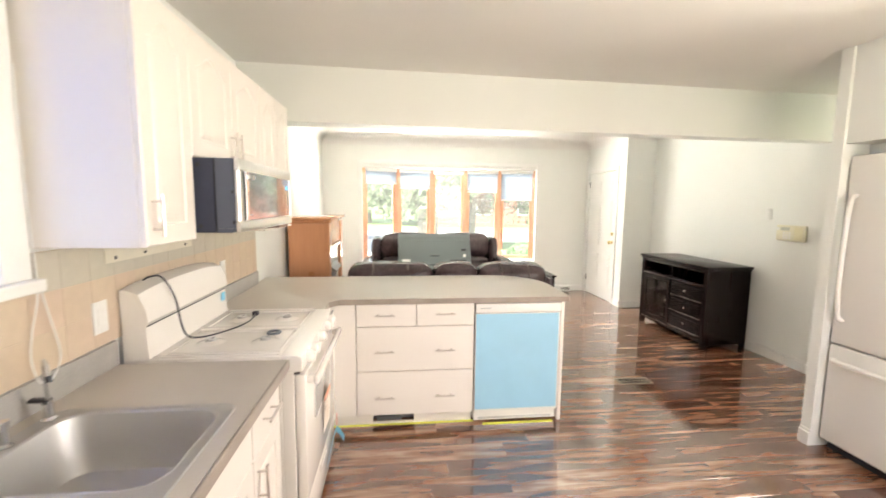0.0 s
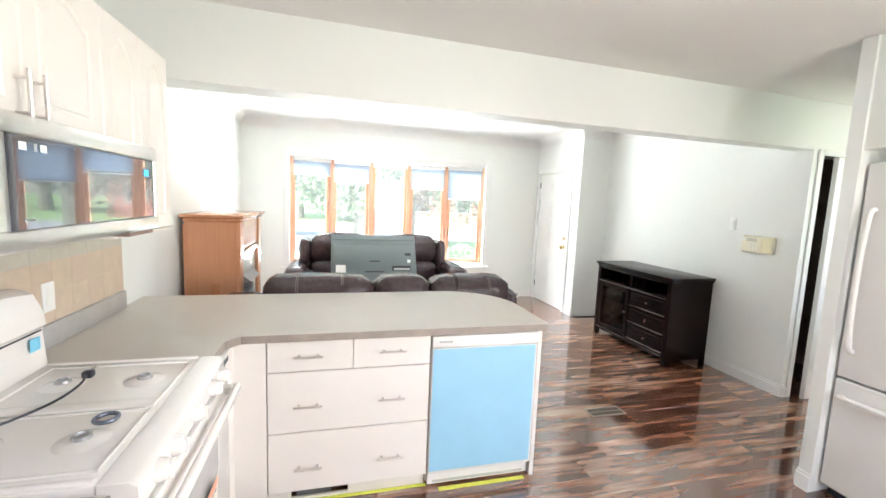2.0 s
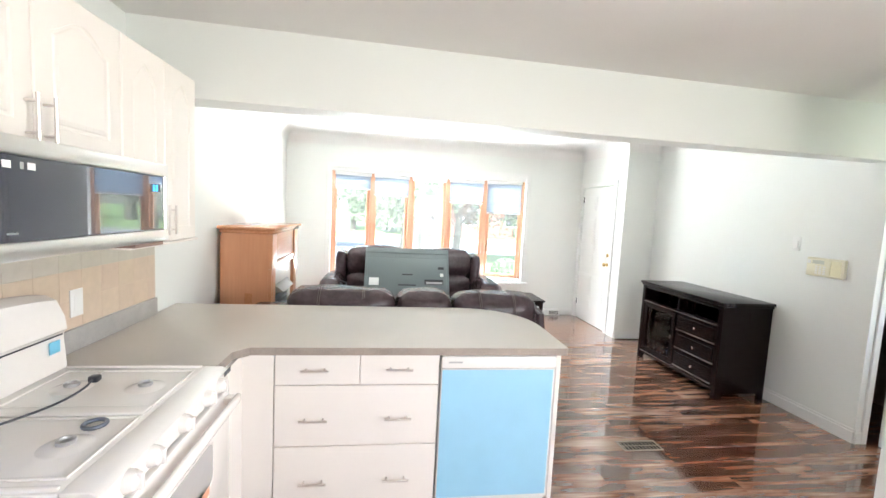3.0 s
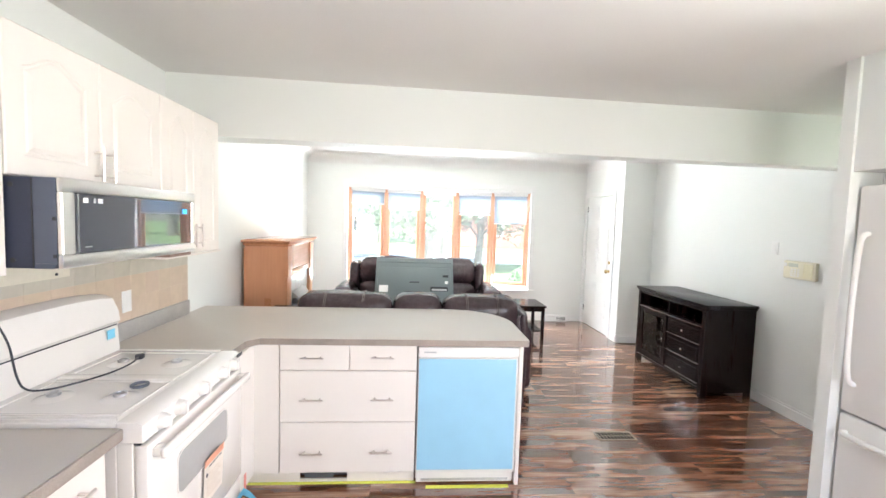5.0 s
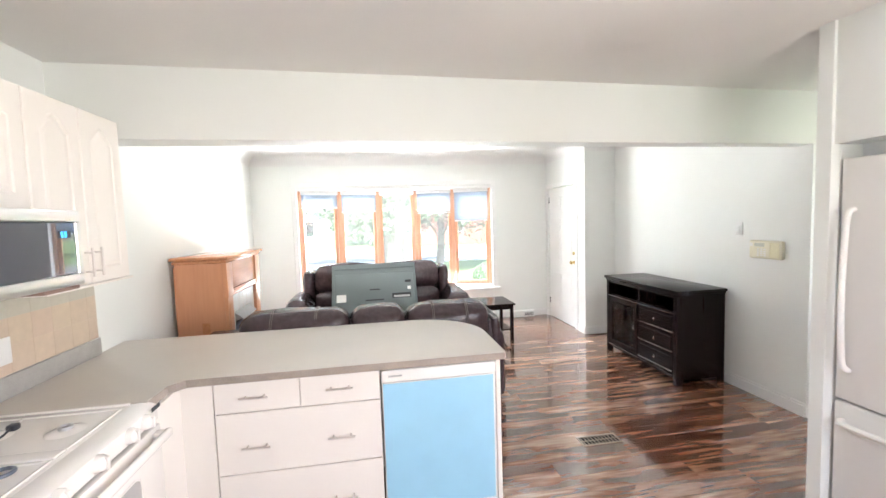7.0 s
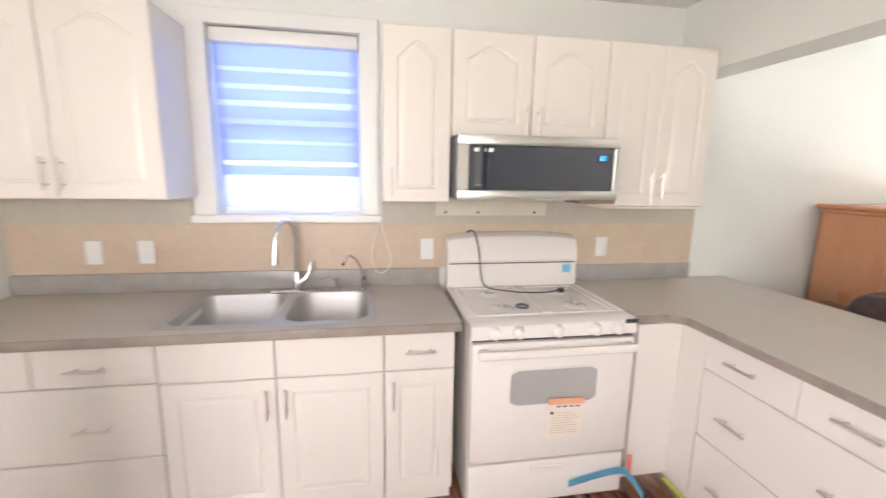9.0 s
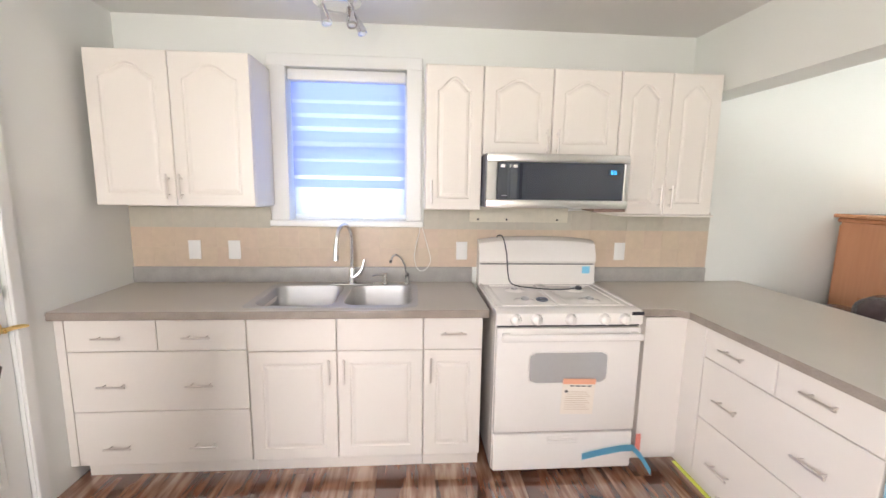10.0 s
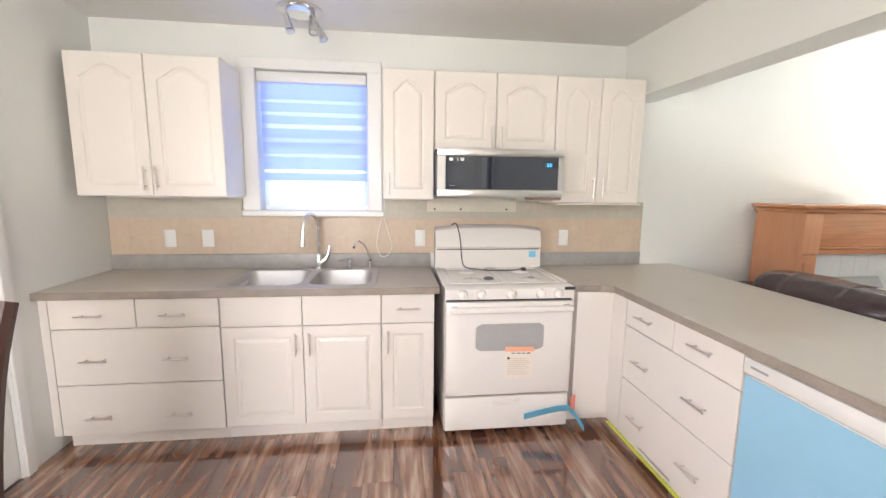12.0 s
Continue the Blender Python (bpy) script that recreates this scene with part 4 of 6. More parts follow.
def sink_rim():
    b = bmesh.new()
    outer = []
    X0, X1, Y0, Y1, r = 0.072, 0.588, 0.855, 1.727, 0.05
    for cx, cy, a0 in ((X1 - r, Y1 - r, 0), (X0 + r, Y1 - r, 90), (X0 + r, Y0 + r, 180), (X1 - r, Y0 + r, 270)):
        for i in range(7):
            t = radians(a0 + 15 * i)
            outer.append(b.verts.new((cx + r * math.cos(t), cy + r * math.sin(t), 0.9115)))
    es = [b.edges.new((outer[i], outer[(i + 1) % len(outer)])) for i in range(len(outer))]
    low = [b.verts.new((v.co.x + (0.004 if v.co.x > 0.3 else -0.004), v.co.y + (0.004 if v.co.y > 1.3 else -0.004), 0.9083)) for v in outer]
    for x0, x1, y0, y1, _ in bowls:
        hole = []
        x0, x1, y0, y1, r = x0 - 0.010, x1 + 0.010, y0 - 0.010, y1 + 0.010, 0.08
        for cx, cy, a0 in ((x1 - r, y1 - r, 0), (x0 + r, y1 - r, 90), (x0 + r, y0 + r, 180), (x1 - r, y0 + r, 270)):
            for i in range(7):
                t = radians(a0 + 15 * i)
                hole.append(b.verts.new((cx + r * math.cos(t), cy + r * math.sin(t), 0.9115)))
        es += [b.edges.new((hole[i], hole[(i + 1) % len(hole)])) for i in range(len(hole))]
    bmesh.ops.triangle_fill(b, use_beauty=True, edges=es, normal=(0, 0, 1))
    k = len(outer)
    for i in range(k):
        b.faces.new((outer[i], low[i], low[(i + 1) % k], outer[(i + 1) % k]))
    bmesh.ops.recalc_face_normals(b, faces=b.faces[:])
    return b


part("rim", sink_rim(), STEEL, s)

f = thing("faucet", "tall chrome gooseneck faucet behind the sink", "faucet", (0.098, 1.33, 0.912))
part("deck_plate", box(0.07, 0.124, 1.20, 1.46, 0.912, 0.918, 0.003, 2), CHROME, f)
b = lathe([(0.027, 0), (0.027, 0.006), (0.020, 0.012), (0.019, 0.09), (0.015, 0.10), (0.0, 0.10)], (0.098, 1.33, 0.918), "z", 20)
part("base", b, CHROME, f)
neck = [(0.098, 1.33, 1.0), (0.098, 1.33, 1.20)]
for i in range(1, 11):
    t = math.pi * i / 11
    neck.append((0.098 + 0.085 * (1 - math.cos(t)) * 0.92, 1.33 - 0.03 * (1 - math.cos(t)), 1.20 + 0.085 * math.sin(t)))
neck.append((0.258, 1.268, 1.175))
part("neck", tube(neck, 0.0115, 14), CHROME, f)
part("spray_head", tube([(0.258, 1.268, 1.185), (0.262, 1.266, 1.15), (0.266, 1.264, 1.09)], 0.014, 14, radii=[0.0125, 0.015, 0.018]), CHROME, f)
part("lever", tube([(0.098, 1.34, 0.955), (0.10, 1.375, 0.98), (0.10, 1.392, 1.01), (0.10, 1.405, 1.07)], 0.012, 12, radii=[0.019, 0.017, 0.010, 0.005]), CHROME, f)
f = thing("soap_dispenser", "small chrome soap pump beside the faucet", "soap dispenser", (0.095, 1.52, 0.912))
part("base", lathe([(0.02, 0), (0.02, 0.004), (0.012, 0.010), (0.012, 0.045), (0.016, 0.05), (0.016, 0.068), (0.0, 0.07)], (0.095, 1.53, 0.9125), "z", 18), CHROME, f)
part("spout", tube([(0.095, 1.53, 0.972), (0.115, 1.49, 0.976), (0.13, 1.455, 0.972)], 0.006, 10, radii=[0.008, 0.006, 0.005]), CHROME, f)
f = thing("filter_tap", "slim chrome filtered water tap with a black lever", "faucet", (0.098, 1.665, 0.912))
part("base", lathe([(0.018, 0), (0.018, 0.004), (0.013, 0.01), (0.013, 0.05), (0.0, 0.052)], (0.098, 1.665, 0.9125), "z", 18), CHROME, f)
sp = [(0.098, 1.665, 0.955), (0.105, 1.655, 1.03), (0.125, 1.63, 1.085), (0.15, 1.60, 1.108), (0.17, 1.582, 1.10), (0.18, 1.572, 1.075)]
part("spout", tube(sp, 0.0055, 10), CHROME, f)
part("tip", tube([(0.18, 1.572, 1.078), (0.184, 1.569, 1.062)], 0.007, 10), BLACK, f, "black aerator tip")
part("lever", box(0.050, 0.104, 1.655, 1.677, 0.964, 0.974, 0.003), BLACK, f, "black plastic lever")

# ---- range ----
r = thing("gas_range", "white gas range without its grates, labels still on", "stove", (0.36, 2.487, 0.008))
RY0, RY1 = 2.112, 2.864
part("body", box(0.03, 0.605, RY0 + 0.004, RY1 - 0.004, 0.04, 0.885, 0.004), ENAMEL, r)
b = box(0.02, 0.606, RY0, RY1, 0.886, 0.912, 0.003, 2)
part("cooktop", b, ENAMEL, r)
for y0, y1 in ((RY0 + 0.05, RY0 + 0.345), (RY1 - 0.345, RY1 - 0.05)):
    b = box(0.15, 0.59, y0, y0 + 0.010, 0.911, 0.917, 0.003, 2)
    box(0.15, 0.59, y1 - 0.010, y1, 0.911, 0.917, 0.003, 2, b)
    box(0.15, 0.16, y0, y1, 0.911, 0.917, 0.003, 2, b)
    box(0.58, 0.59, y0, y1, 0.911, 0.917, 0.003, 2, b)
    part("well_ridge", b, ENAMEL, r)
part("centre_spine", box(0.14, 0.592, 2.462, 2.514, 0.9115, 0.9215, 0.005, 3), ENAMEL, r)
part("top_lip", box(0.12, 0.60, RY0 + 0.008, RY0 + 0.022, 0.911, 0.921, 0.004, 2), ENAMEL, r)
part("top_lip", box(0.12, 0.60, RY1 - 0.022, RY1 - 0.008, 0.911, 0.921, 0.004, 2), ENAMEL, r)
for x in (0.26, 0.49):
    for y in (RY0 + 0.195, RY1 - 0.195):
        ob = part("burner", lathe([(0.060, 0), (0.045, 0.004), (0.03, 0.008), (0.0, 0.008)], (x, y, 0.912), "z", 28), ENAMEL, r)
        part("burner_port", lathe([(0.022, 0), (0.022, 0.012), (0.014, 0.013), (0.012, 0.006), (0.0, 0.006)], (x, y, 0.919), "z", 20), SILVER, ob, "bare metal gas port")
part("burner_ring", tube([(0.50 + 0.027 * math.cos(t), 2.40 + 0.027 * math.sin(t), 0.922) for t in [2 * math.pi * i / 20 for i in range(20)]], 0.006, 8, closed=True), GRATE, r, "dark loose burner ring")


def backguard():
    """Curved back panel, low at both ends."""
    prof = [(0.02, 0.90), (0.115, 0.90), (0.105, 1.035), (0.108, 1.05), (0.118, 1.06), (0.112, 1.13), (0.085, 1.190), (0.05, 1.208), (0.02, 1.21)]
    b = bmesh.new()
    rings = []
    n = 14
    for i in range(n + 1):
        u = i / n
        y = RY0 + 0.002 + (RY1 - RY0 - 0.004) * u
        dip = 0.022 * (abs(2 * u - 1) ** 3)
        rings.append([b.verts.new((x, y, z - (dip if z > 1.1 else 0))) for x, z in prof])
    for A, B in zip(rings, rings[1:]):
        for j in range(len(prof)):
            k = (j + 1) % len(prof)
            b.faces.new((A[j], A[k], B[k], B[j]))
    b.faces.new(rings[0])
    b.faces.new(list(reversed(rings[-1])))
    bmesh.ops.recalc_face_normals(b, faces=b.faces[:])
    return b


part("lower_body", box(0.605, 0.655, RY0 + 0.004, RY1 - 0.004, 0.04, 0.84, 0.002), ENAMEL, r)
part("backguard", backguard(), ENAMEL, r)
part("backguard_gap", box(0.100, 0.1085, RY0 + 0.012, RY1 - 0.012, 1.040, 1.046), BLACK, r, "black shadow gap")
part("control_panel", prism([(0.652, 0.0), (0.715, 0.0), (0.735, -0.012), (0.735, -0.07), (0.652, -0.07)][::-1], RY0, RY1, 0.002, 1,
     turn=Matrix(((1, 0, 0, -0.045), (0, 0, 1, 0), (0, 1, 0, 0.912), (0, 0, 0, 1)))), ENAMEL, r)
for u in (0.13, 0.27, 0.50, 0.73, 0.87):
    y = RY0 + (RY1 - RY0) * u
    b = lathe([(0.029, 0), (0.028, 0.012), (0.024, 0.024), (0.014, 0.031), (0.0, 0.033)], (0.689, y, 0.872), "x", 20)
    box(0.690, 0.728, y - 0.007, y + 0.007, 0.850, 0.894, 0.005, 2, b)
    part("knob", b, ENAMEL, r)
part("door_gap", box(0.655, 0.676, RY0 + 0.01, RY1 - 0.01, 0.830, 0.838), BLACK, r, "black gap above the oven door")
d = part("oven_door", box(0.657, 0.700, RY0 + 0.006, RY1 - 0.006, 0.272, 0.828, 0.008, 2), ENAMEL, r)
b = box(0.728, 0.752, RY0 + 0.02, RY1 - 0.02, 0.775, 0.812, 0.011, 3)
box(0.698, 0.730, RY0 + 0.03, RY0 + 0.07, 0.778, 0.809, 0.006, 2, b)
box(0.698, 0.730, RY1 - 0.07, RY1 - 0.03, 0.778, 0.809, 0.006, 2, b)
part("door_handle", b, ENAMEL, d, "broad white door handle")


def rounded_plate(y0, y1, z0, z1, x0, x1, r):
    pts = []
    for cy, cz, a0 in ((y1 - r, z1 - r, 0), (y0 + r, z1 - r, 90), (y0 + r, z0 + r, 180), (y1 - r, z0 + r, 270)):
        for i in range(6):
            t = radians(a0 + 18 * i)
            pts.append((cy + r * math.cos(t), cz + r * math.sin(t)))
    return prism(pts, x0, x1, 0.0, turn=Matrix(((0, 0, 1, 0), (1, 0, 0, 0), (0, 1, 0, 0), (0, 0, 0, 1))))


part("door_window", rounded_plate(2.285, 2.69, 0.540, 0.705, 0.6995, 0.7025, 0.035), OVENGLASS, d, "grey oven door glass")
b = tube([(0.7015, 2.285 + 0.035 * (1 - math.cos(t)) if False else y, z) for y, z, t in
          [(2.32, 0.54, 0), (2.655, 0.54, 0), (2.685, 0.555, 0), (2.69, 0.575, 0), (2.69, 0.67, 0), (2.685, 0.69, 0), (2.655, 0.705, 0), (2.32, 0.705, 0), (2.29, 0.69, 0), (2.285, 0.67, 0), (2.285, 0.575, 0), (2.29, 0.555, 0)]], 0.0035, 6, closed=True)
part("window_bead", b, ENAMEL, d)
d2 = part("warming_drawer", box(0.657, 0.694, RY0 + 0.006, RY1 - 0.006, 0.055, 0.258, 0.008, 2), ENAMEL, r)
b = box(0.693, 0.698, 2.40, 2.56, 0.205, 0.245, 0.002)
box(0.696, 0.703, 2.405, 2.555, 0.222, 0.232, 0.003, 1, b)
part("drawer_grip", b, ENAMEL, d2)
part("drawer_gap", box(0.655, 0.672, RY0 + 0.01, RY1 - 0.01, 0.260, 0.270), BLACK, r, "black gap above the drawer")
part("kick", box(0.10, 0.60, RY0 + 0.01, RY1 - 0.01, 0.009, 0.04), BLACK, r, "black underside")
# paper label, hanging a little off the door
lb = thing("appliance_label", "paper appliance label with an orange head, on the oven door", "label", (0.71, 2.53, 0.4))
_t = Matrix.Translation((0.706, 2.455, 0.375)) @ Matrix.Rotation(radians(-1.5), 4, "X") @ Matrix.Rotation(radians(2), 4, "Y")
part("sheet", box(0, 0.001, 0, 0.17, 0, 0.19, turn=_t), PAPER, lb, smooth=False)
part("head_band", box(0.001, 0.002, 0, 0.17, 0.165, 0.195, turn=_t), ORANGE, lb, "orange band", smooth=False)
for k in range(4):
    part("text_bar", box(0.001, 0.0018, 0.04 + 0.03 * k, 0.06 + 0.03 * k, 0.152, 0.158, turn=_t), INK, lb, smooth=False)
for k in range(9):
    part("text_bar", box(0.001, 0.0015, 0.02, 0.15 - 0.012 * (k % 3), 0.025 + 0.012 * k, 0.028 + 0.012 * k, turn=_t), mat("faint_print", (0.62, 0.50, 0.40), 0.7), lb, smooth=False)
part("diamond_mark", box(0.001, 0.002, -0.007, 0.007, -0.007, 0.007, turn=_t @ Matrix.Translation((0, 0.022, 0.125)) @ Matrix.Rotation(radians(45), 4, "X")), INK, lb, smooth=False)


def ribbon(path, width, up, t=0.0008):
    """A strip of tape along a path; up: the way its width runs."""
    b = bmesh.new()
    w_ = Vector(up).normalized() * width / 2
    rows = [(b.verts.new(Vector(p) - w_), b.verts.new(Vector(p) + w_)) for p in path]
    for A, B in zip(rows, rows[1:]):
        b.faces.new((A[0], B[0], B[1], A[1]))
    bmesh.ops.solidify(b, geom=b.faces[:], thickness=t)
    return b


tp = thing("blue_tape", "loose blue tape strip hanging from the range drawer", "tape", (0.70, 2.8, 0.15))
part("strip", ribbon([(0.700, 2.59, 0.125), (0.701, 2.70, 0.150), (0.702, 2.80, 0.168), (0.706, 2.86, 0.172), (0.72, 2.90, 0.13), (0.735, 2.935, 0.075), (0.74, 2.95, 0.05)], 0.042, (0.15, -0.12, 1)), BLUETAPE, tp)
tagged(part("blue_tape", box(0.117, 0.1185, 2.775, 2.825, 0.985, 1.03), BLUETAPE), "small square of blue tape on the range back", "tape")
tagged(part("red_tag", box(0.705, 0.706, 2.872, 2.90, 0.15, 0.25), mat("red_tag", (0.75, 0.25, 0.2), 0.6)), "small red tag beside the range", "label")
tagged(part("rating_plate", box(0.70, 0.7015, 2.80, 2.862, 0.893, 0.911), BLACK), "black rating plate on the range's front corner", "label")
cd = thing("power_cord", "black power cord lying over the cooktop", "power cord", (0.3, 2.5, 0.92))
pts = [(0.04, 2.235, 1.205), (0.06, 2.245, 1.218), (0.10, 2.262, 1.21), (0.135, 2.28, 1.12), (0.15, 2.29, 1.0), (0.17, 2.30, 0.945), (0.22, 2.325, 0.932), (0.28, 2.40, 0.932), (0.33, 2.50, 0.935), (0.34, 2.60, 0.938), (0.33, 2.66, 0.945)]

part("cable", tube(smooth_path(pts), 0.0038, 8), BLACK, cd)
part("plug", box(0.315, 0.345, 2.655, 2.685, 0.932, 0.955, 0.006, 2), BLACK, cd)
part("plug_prong", tube([(0.33, 2.685, 0.945), (0.335, 2.705, 0.955)], 0.004, 6), CHROME, cd, "steel prong")

# ---- upper cabinets ----
UX = 0.312


def upper(name, label, y0, y1, z0, z1, doors, pulls, arch=0.07):
    c = thing(name, label, "kitchen cabinet", (UX / 2, (y0 + y1) / 2, z0), "wall cabinets")
    part("carcass", box(0.002, UX - 0.001, y0, y1, z0, z1, 0.001), CAB, c)
    for (a, e), pl in zip(doors, pulls):
        front("door", c, UX, a, e, z0, z1, arch=arch, pulls=[pl], up=True)
    return c


c = upper("wall_cabinet", "white two door wall cabinet with arched panels", 0.055, 0.862, 1.392, 2.175, [(0.055, 0.459), (0.459, 0.862)], [(0.427, 1.495), (0.492, 1.495)])
upper("narrow_wall_cabinet", "narrow white wall cabinet with one arched door", 1.768, 2.078, 1.388, 2.158, [(1.768, 2.078)], [(1.802, 1.485)])
upper("bridge_cabinet", "short white wall cabinet above the microwave", 2.080, 2.842, 1.694, 2.158, [(2.080, 2.461), (2.461, 2.842)], [(2.43, 1.770), (2.492, 1.770)], arch=0.06)
c = upper("tall_wall_cabinet", "white wall cabinet with two narrow arched doors", 2.844, 3.43, 1.375, 2.158, [(2.844, 3.137), (3.137, 3.43)], [(3.105, 1.475), (3.168, 1.475)])
part("light_rail", box(0.01, 0.335, 2.87, 3.45, 1.364, 1.3745, 0.002), CAB, c)

# ---- microwave ----
m_ = thing("microwave", "over-range microwave with a stainless frame and black glass door", "microwave", (0.2, 2.46, 1.41))
part("case", box(0.004, 0.400, 2.082, 2.840, 1.412, 1.690, 0.003), NAVY, m_, "black painted steel case")
b = prism([(0.401, 1.428), (0.469, 1.428), (0.469, 1.690), (0.401, 1.690)], 2.083, 2.839, 0.0, turn=Matrix(((1, 0, 0, 0), (0, 0, 1, 0), (0, 1, 0, 0), (0, 0, 0, 1))))
bmesh.ops.recalc_face_normals(b, faces=b.faces[:])
prism([(0.401, 1.412), (0.455, 1.412), (0.469, 1.427), (0.401, 1.427)], 2.083, 2.839, 0.0, bm=b, turn=Matrix(((1, 0, 0, 0), (0, 0, 1, 0), (0, 1, 0, 0), (0, 0, 0, 1))))
bmesh.ops.recalc_face_normals(b, faces=b.faces[:])
part("door_body", b, DOORGREY, m_, "slate grey door body", smooth=False)
part("body_seam", box(0.3995, 0.403, 2.0805, 2.0835, 1.413, 1.689), BLACK, m_, "black seam", smooth=False)
b = box(0.470, 0.487, 2.082, 2.842, 1.412, 1.455, 0.005, 2)
box(0.470, 0.487, 2.082, 2.842, 1.648, 1.692, 0.005, 2, b)
box(0.470, 0.487, 2.082, 2.132, 1.4545, 1.6485, 0.003, 1, b)
box(0.470, 0.487, 2.815, 2.842, 1.4545, 1.6485, 0.003, 1, b)
part("door_frame", b, STAINLESS, m_, "brushed stainless door frame")
_g = Matrix.Translation((0.487, 2.47, 0)) @ Matrix.Rotation(radians(1.1), 4, "Z") @ Matrix.Translation((-0.49, -2.47, 0))
part("door_glass", box(0.474, 0.4925, 2.134, 2.813, 1.456, 1.647, 0.002, turn=_g), BLACKGLASS, m_, "glossy black glass")
for k, (y, wd) in enumerate(((2.15, 0.022), (2.195, 0.010), (2.215, 0.022))):
    part("sticker", box(0.4927, 0.4932, y, y + wd, 1.618, 1.634, turn=_g), WHITEPL if wd > 0.012 else SILVER, m_, "small white sticker", smooth=False)
part("badge", box(0.4927, 0.4930, 2.155, 2.185, 1.474, 1.478, turn=_g), SILVER, m_, smooth=False)
part("clock", box(0.4927, 0.4931, 2.725, 2.79, 1.590, 1.616, turn=_g), BLACK, m_, "dark clock field", smooth=False)


def seven_seg(ch, y, z, h, M):
    """One seven-segment digit."""
    w, t = h * 0.5, h * 0.13
    seg = {"a": (0, w, h - t, h), "b": (w - t, w, h / 2, h), "c": (w - t, w, 0, h / 2), "d": (0, w, 0, t), "e": (0, t, 0, h / 2), "f": (0, t, h / 2, h), "g": (0, w, h / 2 - t / 2, h / 2 + t / 2)}
    on = {"6": "acdefg", "0": "abcdef"}[ch]
    b = None
    for s_ in on:
        a, e, c_, d_ = seg[s_]
        b = box(0.4932, 0.4936, y + a, y + e, z + c_, z + d_, bm=b, turn=_g)
    return b


for i, ch in enumerate("60"):
    part("clock_digit", seven_seg(ch, 2.742 + 0.018 * i, 1.593, 0.02, None), CLOCKBLUE, m_, "lit blue digit", smooth=False)
for z in (1.445, 1.56):
    part("door_hinge", box(0.459, 0.469, 2.0785, 2.0825, z, z + 0.012, 0.001), BLACK, m_)
for x in (0.345,):
    for z in (1.437, 1.665):
        part("case_screw", lathe([(0.008, 0), (0.006, 0.003), (0, 0.004)], (x, 2.078, z), "y", 10), BLACK, m_)
part("vent_grille", box(0.30, 0.465, 2.67, 2.845, 1.395, 1.411, 0.002), mat("rust_brown", (0.26, 0.17, 0.14), 0.5), m_, "brown underside grille")

# mounting strip under the microwave
ms = thing("mounting_plate", "cream steel mounting plate screwed to the tiles", "mounting plate", (0.015, 2.43, 1.3))
part("plate", box(0.014, 0.018, 2.06, 2.70, 1.298, 1.395, 0.001), mat("cream_steel", (0.70, 0.66, 0.55), 0.4), ms)
for y in (2.115, 2.30, 2.63):
    part("screw", lathe([(0.007, 0), (0.006, 0.003), (0, 0.004)], (0.018, y, 1.315), "x", 12), BLACK, ms, "dark screw head")


# ---- outlets ----
def outlet(y, z=1.112, x=0.0125):
    o = thing("wall_outlet", "white duplex outlet in the tiled backsplash", "outlet", (x, y, z), "backsplash outlets")
    part("cover", box(x, x + 0.006, y - 0.036, y + 0.036, z - 0.058, z + 0.058, 0.002, 2), WHITEPL, o)
    part("face", box(x + 0.006, x + 0.0075, y - 0.017, y + 0.017, z - 0.034, z + 0.034, 0.001, 1), WHITEPL, o)
    return o


for y in (0.37, 0.605, 2.015, 3.065):
    outlet(y)

# ---- ceiling lamp ----
cl = thing("spot_lamp", "round chrome ceiling lamp with three small spots, off", "ceiling lamp", (0.30, 1.305, 2.46))
part("canopy", lathe([(0.125, 0), (0.125, -0.012), (0.11, -0.024), (0.05, -0.03), (0.0, -0.03)], (0.30, 1.305, 2.459), "z", 36), CHROME, cl)
for (dx, dy), (tx, ty) in (((0.07, -0.06), (0.05, 0.03)), ((-0.02, 0.08), (0.02, 0.05)), ((0.05, 0.07), (0.06, 0.02))):
    x, y = 0.30 + dx, 1.305 + dy
    ob = part("spot_head", tube([(x, y, 2.40), (x + tx * 0.5, y + ty * 0.5, 2.355), (x + tx, y + ty, 2.30)], 0.024, 18, radii=[0.014, 0.019, 0.026]), CHROME, cl)
    part("spot_arm", tube([(x, y, 2.435), (x, y, 2.39)], 0.006, 8), CHROME, ob)
    part("bulb", lathe([(0.020, 0), (0.015, -0.006), (0, -0.009)], (x + tx, y + ty, 2.301), "z", 16), WHITEPL, ob, "frosted bulb")

# ---- refrigerator ----
fr = thing("refrigerator", "white bottom-freezer refrigerator in a painted recess", "refrigerator", (4.1, 2.26, 0.008))
part("cabinet", box(3.80, 4.45, 1.868, 2.662, 0.04, 1.835, 0.006), APPL, fr)
d = part("door", box(3.745, 3.797, 1.868, 2.662, 0.70, 1.835, 0.012, 3), APPL, fr)
hd = tube(smooth_path([(3.745, 2.605, 1.60), (3.712, 2.607, 1.57), (3.702, 2.61, 1.40), (3.700, 2.612, 1.2), (3.702, 2.61, 1.0), (3.712, 2.607, 0.88), (3.745, 2.605, 0.85)], 4), 0.013, 10)
part("door_handle", hd, APPL, d, "long white curved handle")
part("badge", box(3.743, 3.7455, 2.28, 2.38, 1.76, 1.775, 0.001), SILVER, d, "small silver badge")
d = part("freezer_drawer", box(3.745, 3.797, 1.868, 2.662, 0.075, 0.690, 0.012, 3), APPL, fr)
hd = tube(smooth_path([(3.745, 2.62, 0.60), (3.708, 2.60, 0.60), (3.700, 2.45, 0.605), (3.700, 2.08, 0.605), (3.708, 1.93, 0.60), (3.745, 1.91, 0.60)], 4), 0.014, 10)
